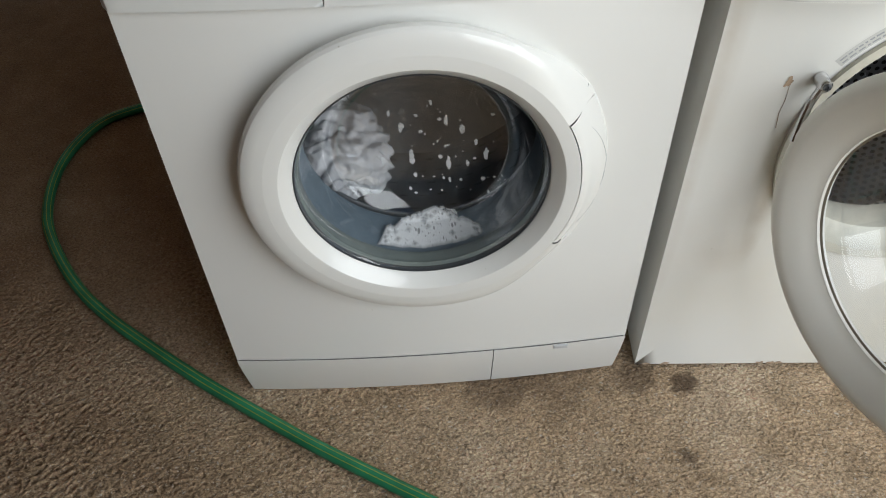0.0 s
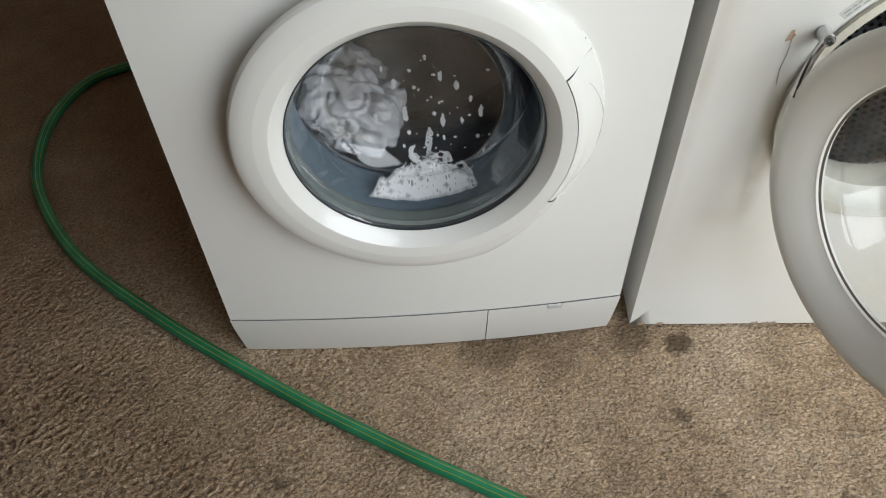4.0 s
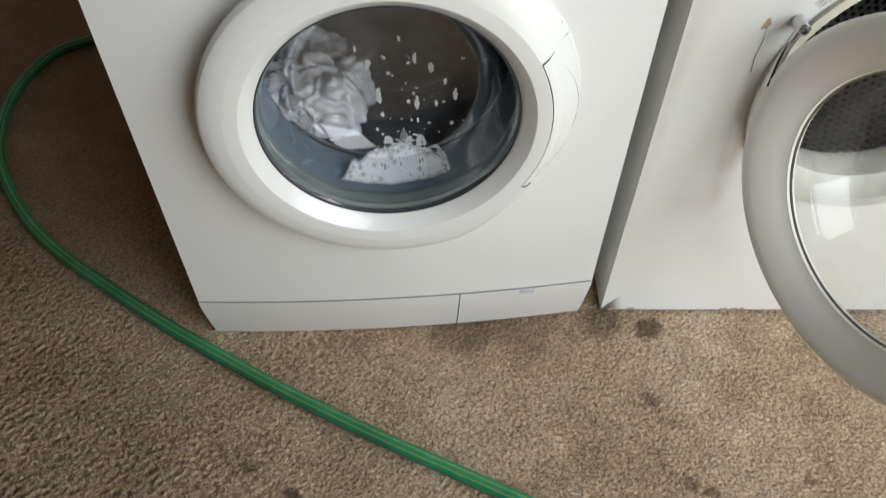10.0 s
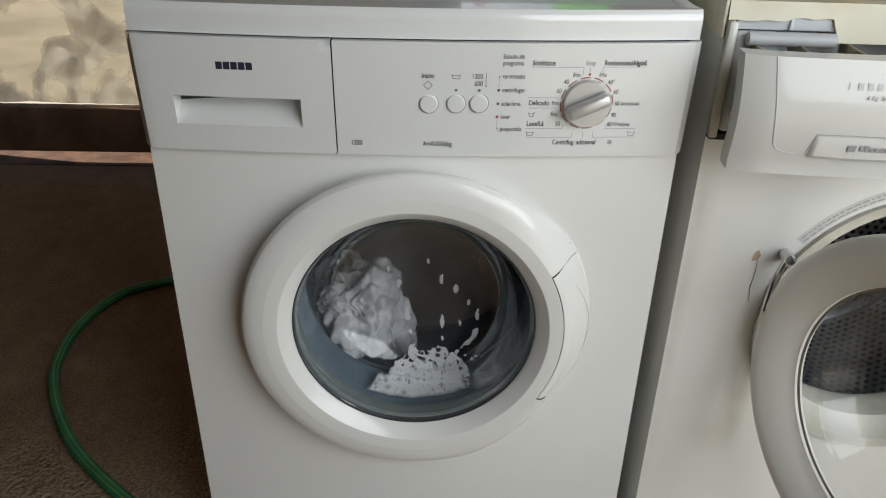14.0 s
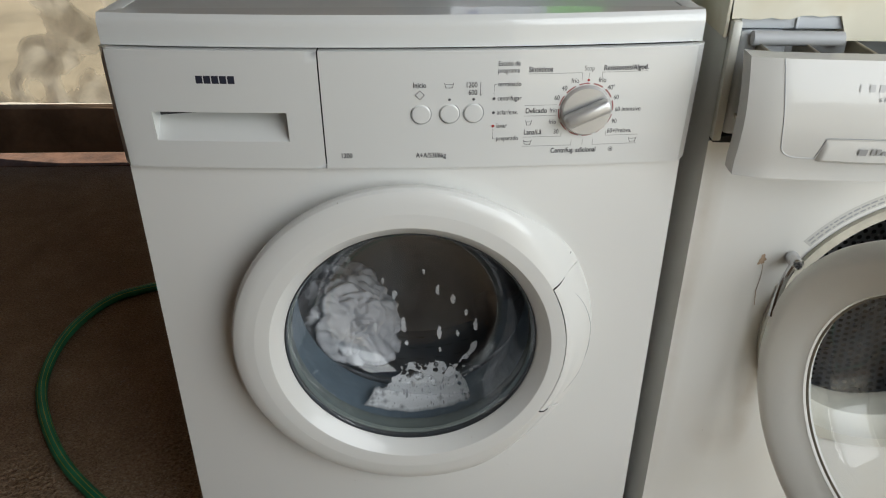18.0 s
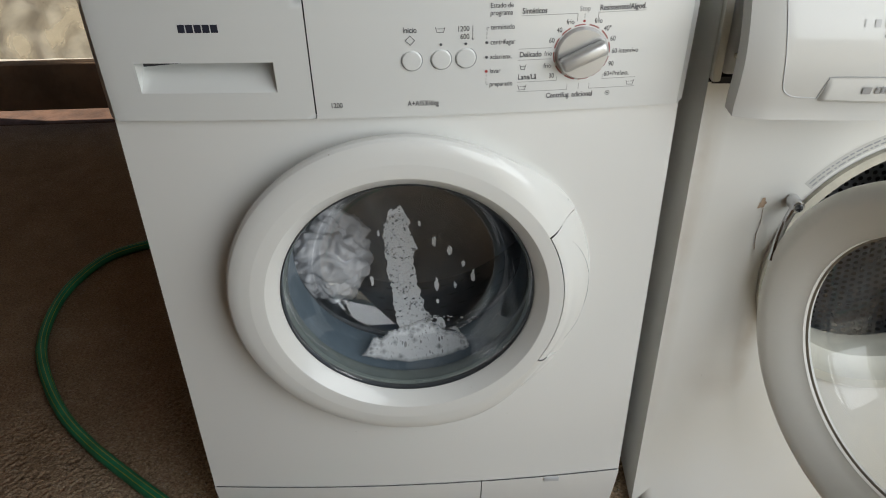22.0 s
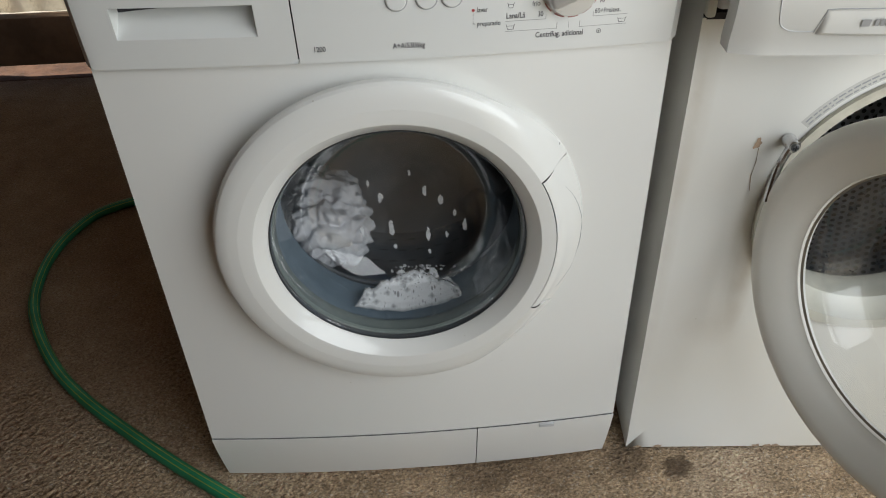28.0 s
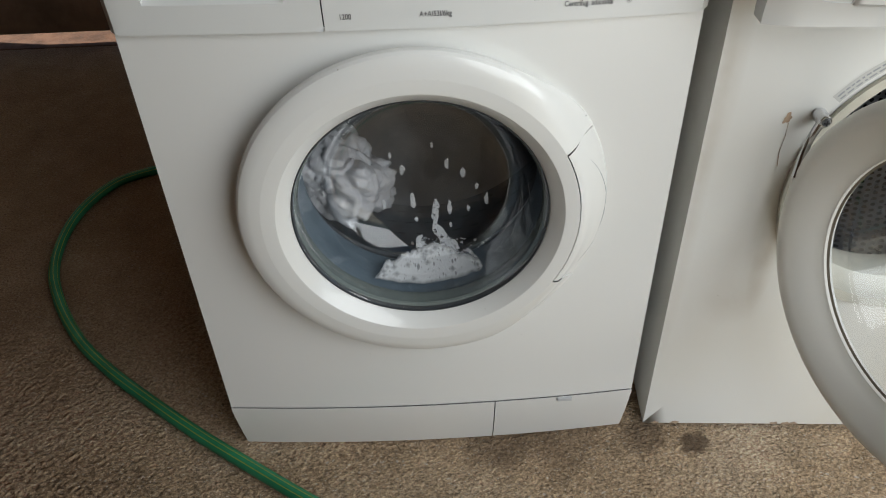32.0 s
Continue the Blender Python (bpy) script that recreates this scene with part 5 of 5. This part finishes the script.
# ---- things on the machines ----
def bottle():
    t = thing("detergent_bottle", "gold plastic detergent bottle with a yellow label on the old machine", "bottle", (0.4585, 0.0935, MTOP + 0.0015))
    levels = [(0.0, 0.80), (0.006, 0.94), (0.015, 1.0), (0.10, 1.0), (0.15, 0.97), (0.20, 0.8), (0.235, 0.45), (0.245, 0.36), (0.27, 0.36)]

    def f(u, v):
        k = v * (len(levels) - 1)
        i = min(int(k), len(levels) - 2)
        z, s = (levels[i][q] + (levels[i + 1][q] - levels[i][q]) * (k - i) for q in (0, 1))
        a = 2 * math.pi * u
        c, w = math.cos(a), math.sin(a)
        x = 0.062 * math.copysign(abs(c) ** 0.7, c) * s
        y = 0.031 * math.copysign(abs(w) ** 0.7, w) * s
        return (x, y, z)
    b = sheet(f, 20, 32, close_u=True)
    b.verts.ensure_lookup_table()
    b.faces.new([b.verts[i * 33] for i in range(20)])
    part("bottle_body", b, GOLD, t, "", 30)
    cap = part("cap", lathe([(0.0005, 0.0), (0.024, 0.0), (0.024, -0.03), (0.0005, -0.03)], 24), CARD_RED, t)
    cap.matrix_basis = pose(0, 0, 0.27, -90)

    def lab(u, v):
        x = -0.05 + 0.072 * u
        z = 0.045 + 0.10 * v + 0.012 * abs(u - 0.4)
        return (x, -0.0318, z)
    part("bottle_label", sheet(lab, 8, 4), YELLOW, t, "yellow printed label")
    flat_text("printed_word", "CONCENTRADO", (-0.014, -0.0324, 0.064), 0.0125, CARD_RED, t, "CENTER", bold=0.0003)
    part("label_patch", box(-0.004, 0.018, -0.0326, -0.0317, 0.078, 0.105, 0.0003), CARD, t)
    flat_text("printed_word", "140", (0.007, -0.0330, 0.088), 0.011, CARD_BLUE, t, "CENTER", bold=0.0003)
    t.rotation_euler = (0, 0, radians(-67))


bottle()


def carton():
    t = thing("detergent_carton", "white printed cardboard detergent box on the washing machine", "box", (0.053, 0.166, 0.8507))
    ax = Vector((0.214 - 0.053, 0.273 - 0.166, 0))
    t.rotation_euler = (0, 0, math.atan2(ax.y, ax.x))
    part("box_body", box(0.0, 0.26, 0.0, 0.125, 0.0, 0.19, 0.0015), CARD, t)
    part("green_band", box(0.155, 0.2595, -0.0006, 0.0005, 0.002, 0.18), CARD_GREEN, t)
    part("blue_band", box(0.04, 0.15, -0.0006, 0.0005, 0.08, 0.18), CARD_BLUE, t)
    flat_text("printed_word", "92", (0.030, -0.0009, 0.026), 0.018, CARD_RED, t, "CENTER", bold=0.0004)
    part("blue_print", box(0.022, 0.042, -0.0007, 0.0004, 0.038, 0.047, 0.0003), CARD_BLUE, t)
    for k in range(9):
        part("code_bar", box(-0.0006, 0.0005, 0.05 + 0.0052 * k, 0.0525 + 0.0052 * k + 0.001 * (k % 2), 0.008, 0.07), INK, t)


carton()


# ---- the hose ----
def hose():
    t = thing("garden_hose", "green rubber garden hose with thin yellow stripes lying on the floor", "hose")
    pts = [(x, y, 0.0112) for x, y in ((0.15, 0.93), (-0.2, 0.905), (-0.40, 0.89), (-0.53, 0.872), (-0.636, 0.836), (-0.728, 0.782), (-0.773, 0.684), (-0.782, 0.58), (-0.762, 0.463), (-0.713, 0.361), (-0.644, 0.262),
           (-0.570, 0.186), (-0.478, 0.110), (-0.375, 0.031), (-0.279, -0.036), (-0.189, -0.097), (-0.103, -0.150), (-0.021, -0.199), (0.058, -0.243), (0.206, -0.326), (0.300, -0.379), (0.5, -0.48), (0.8, -0.66), (1.2, -1.0))]
    line = spline(pts, 10)
    part("hose_wall", tube(line, 0.0108, 18), HOSE, t)
    for a in (60, 100, 140):
        part("hose_stripe", tube(line, 0.0111, 2, None, a - 2.6, a + 2.6), HOSE_STRIPE, t, "thin yellow stripe")


hose()


# ---- what moves ----
def motions():
    # the drum turns clockwise, about 50 turns a minute
    step, rate = 0.25, 288.0
    rows = []
    for k in range(129):
        t = k * step
        rows.append((t, pose(DCX, 0, DCZ, 0, rate * t, 0)))
    walk(DRUM, rows)
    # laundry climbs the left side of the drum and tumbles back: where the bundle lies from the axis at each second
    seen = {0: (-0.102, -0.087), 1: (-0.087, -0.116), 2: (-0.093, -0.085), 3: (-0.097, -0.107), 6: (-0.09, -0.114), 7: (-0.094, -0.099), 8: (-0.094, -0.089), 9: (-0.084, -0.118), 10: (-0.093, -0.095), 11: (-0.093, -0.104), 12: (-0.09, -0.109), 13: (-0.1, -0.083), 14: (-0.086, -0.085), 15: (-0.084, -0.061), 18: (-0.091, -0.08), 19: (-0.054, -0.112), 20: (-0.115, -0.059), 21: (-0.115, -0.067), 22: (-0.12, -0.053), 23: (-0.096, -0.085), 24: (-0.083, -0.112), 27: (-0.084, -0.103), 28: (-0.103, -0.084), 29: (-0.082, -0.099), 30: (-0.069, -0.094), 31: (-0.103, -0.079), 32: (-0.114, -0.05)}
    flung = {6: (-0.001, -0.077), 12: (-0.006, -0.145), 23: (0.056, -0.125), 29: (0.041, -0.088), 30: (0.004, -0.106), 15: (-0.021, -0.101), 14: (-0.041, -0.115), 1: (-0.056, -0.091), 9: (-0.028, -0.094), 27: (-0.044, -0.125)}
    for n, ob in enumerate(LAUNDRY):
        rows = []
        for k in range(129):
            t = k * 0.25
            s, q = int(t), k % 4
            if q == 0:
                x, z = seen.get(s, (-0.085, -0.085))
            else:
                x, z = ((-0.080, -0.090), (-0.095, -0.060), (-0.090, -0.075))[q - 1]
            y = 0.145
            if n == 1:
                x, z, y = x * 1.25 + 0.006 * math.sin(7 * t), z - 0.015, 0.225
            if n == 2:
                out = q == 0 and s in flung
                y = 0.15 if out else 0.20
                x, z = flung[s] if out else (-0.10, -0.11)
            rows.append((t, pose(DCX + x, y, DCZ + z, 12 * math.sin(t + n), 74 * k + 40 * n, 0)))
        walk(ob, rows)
    # small drops run down into the heap after ten seconds, long ones creep
    for n, ob in enumerate(EARLY):
        x, y, z = ob.location
        c = ob.data.vertices[0].co.z
        fall = -0.125 - c
        walk(ob, [(0, pose(x, y, z)), (9.5, pose(x, y, z - 0.002)), (11.5 + 0.05 * n, pose(x, y + 0.01, z + fall)), (32, pose(x, y + 0.01, z + fall - 0.005))])
    for n, ob in enumerate(LATE):
        x, y, z = ob.location
        walk(ob, [(0, pose(x, y, z + 0.004)), (12, pose(x, y, z + 0.002)), (22, pose(x, y, z)), (32, pose(x, y, z - 0.003))])
    # suds flung on to the glass from the drum, running off again
    x, y, z = FOAM_POOL.location
    walk(FOAM_POOL, [(0, pose(x, y, z - 0.010)), (1.0, pose(x, y, z - 0.006)), (2.0, pose(x, y, z)), (7.0, pose(x, y, z + 0.002)), (12, pose(x, y, z - 0.002)), (20, pose(x, y, z - 0.004)), (22, pose(x, y, z)), (32, pose(x, y, z))])
    x, y, z = FRINGE.location
    walk(FRINGE, [(0, pose(x, y, z - 0.030)), (2.0, pose(x, y, z - 0.006)), (6.0, pose(x, y, z)), (8.0, pose(x, y, z - 0.010)), (9.0, pose(x, y, z)), (11.0, pose(x, y, z - 0.004)), (14.0, pose(x, y, z + 0.006)), (15.5, pose(x, y, z - 0.008)), (19.0, pose(x, y, z + 0.002)),
                  (22.0, pose(x, y, z - 0.008)), (24.0, pose(x, y, z + 0.004)), (27.0, pose(x, y, z - 0.006)), (29.0, pose(x, y, z - 0.012)), (32.0, pose(x, y, z - 0.008))])
    x, y, z = COLUMN.location
    low = pose(x, y + 0.02, z - 0.34)
    walk(COLUMN, [(0, low), (20.9, low), (21.35, pose(x, y + 0.01, z + 0.01)), (21.7, pose(x, y, z)), (22.6, pose(x, y, z - 0.006)), (23.2, pose(x - 0.004, y, z - 0.015)), (23.7, pose(x, y + 0.01, z - 0.12)), (24.3, low), (32, low)])
    low = pose(x, y + 0.02, z - 0.30)
    walk(SPLASH, [(0, low), (0.7, low), (1.0, pose(x + 0.02, y, z + 0.03)), (2.0, pose(x + 0.012, y, z)), (3.5, pose(x, y, z - 0.02)), (6.2, pose(x, y, z - 0.035)), (6.9, pose(x + 0.01, y, z + 0.04)), (7.6, pose(x, y, z)), (9.6, pose(x, y, z - 0.03)), (10.2, pose(x, y + 0.01, z - 0.10)),
                  (11, low), (30.3, low), (30.8, pose(x + 0.004, y, z + 0.006)), (32, pose(x, y, z - 0.004))])

    for ob, shown in zip(STREAKS, ((1.2, 3.6, 5.6, 9.6, 13.2, 19.3), (1.2, 9.8, 12.4, 15.4, 28.6, 32.4))):
        x, y, z = ob.location
        low, rows = pose(x, y + 0.02, z - 0.20), [(0, pose(x, y + 0.02, z - 0.20))]
        for t0, t1 in zip(shown[::2], shown[1::2]):
            rows += [(t0 - 0.4, low), (t0, pose(x, y, z + 0.008)), (min(t1, 31.9), pose(x, y, z - 0.004))]
            if t1 < 32:
                rows.append((t1 + 0.5, low))
        walk(ob, rows + [(32, rows[-1][1])])


motions()
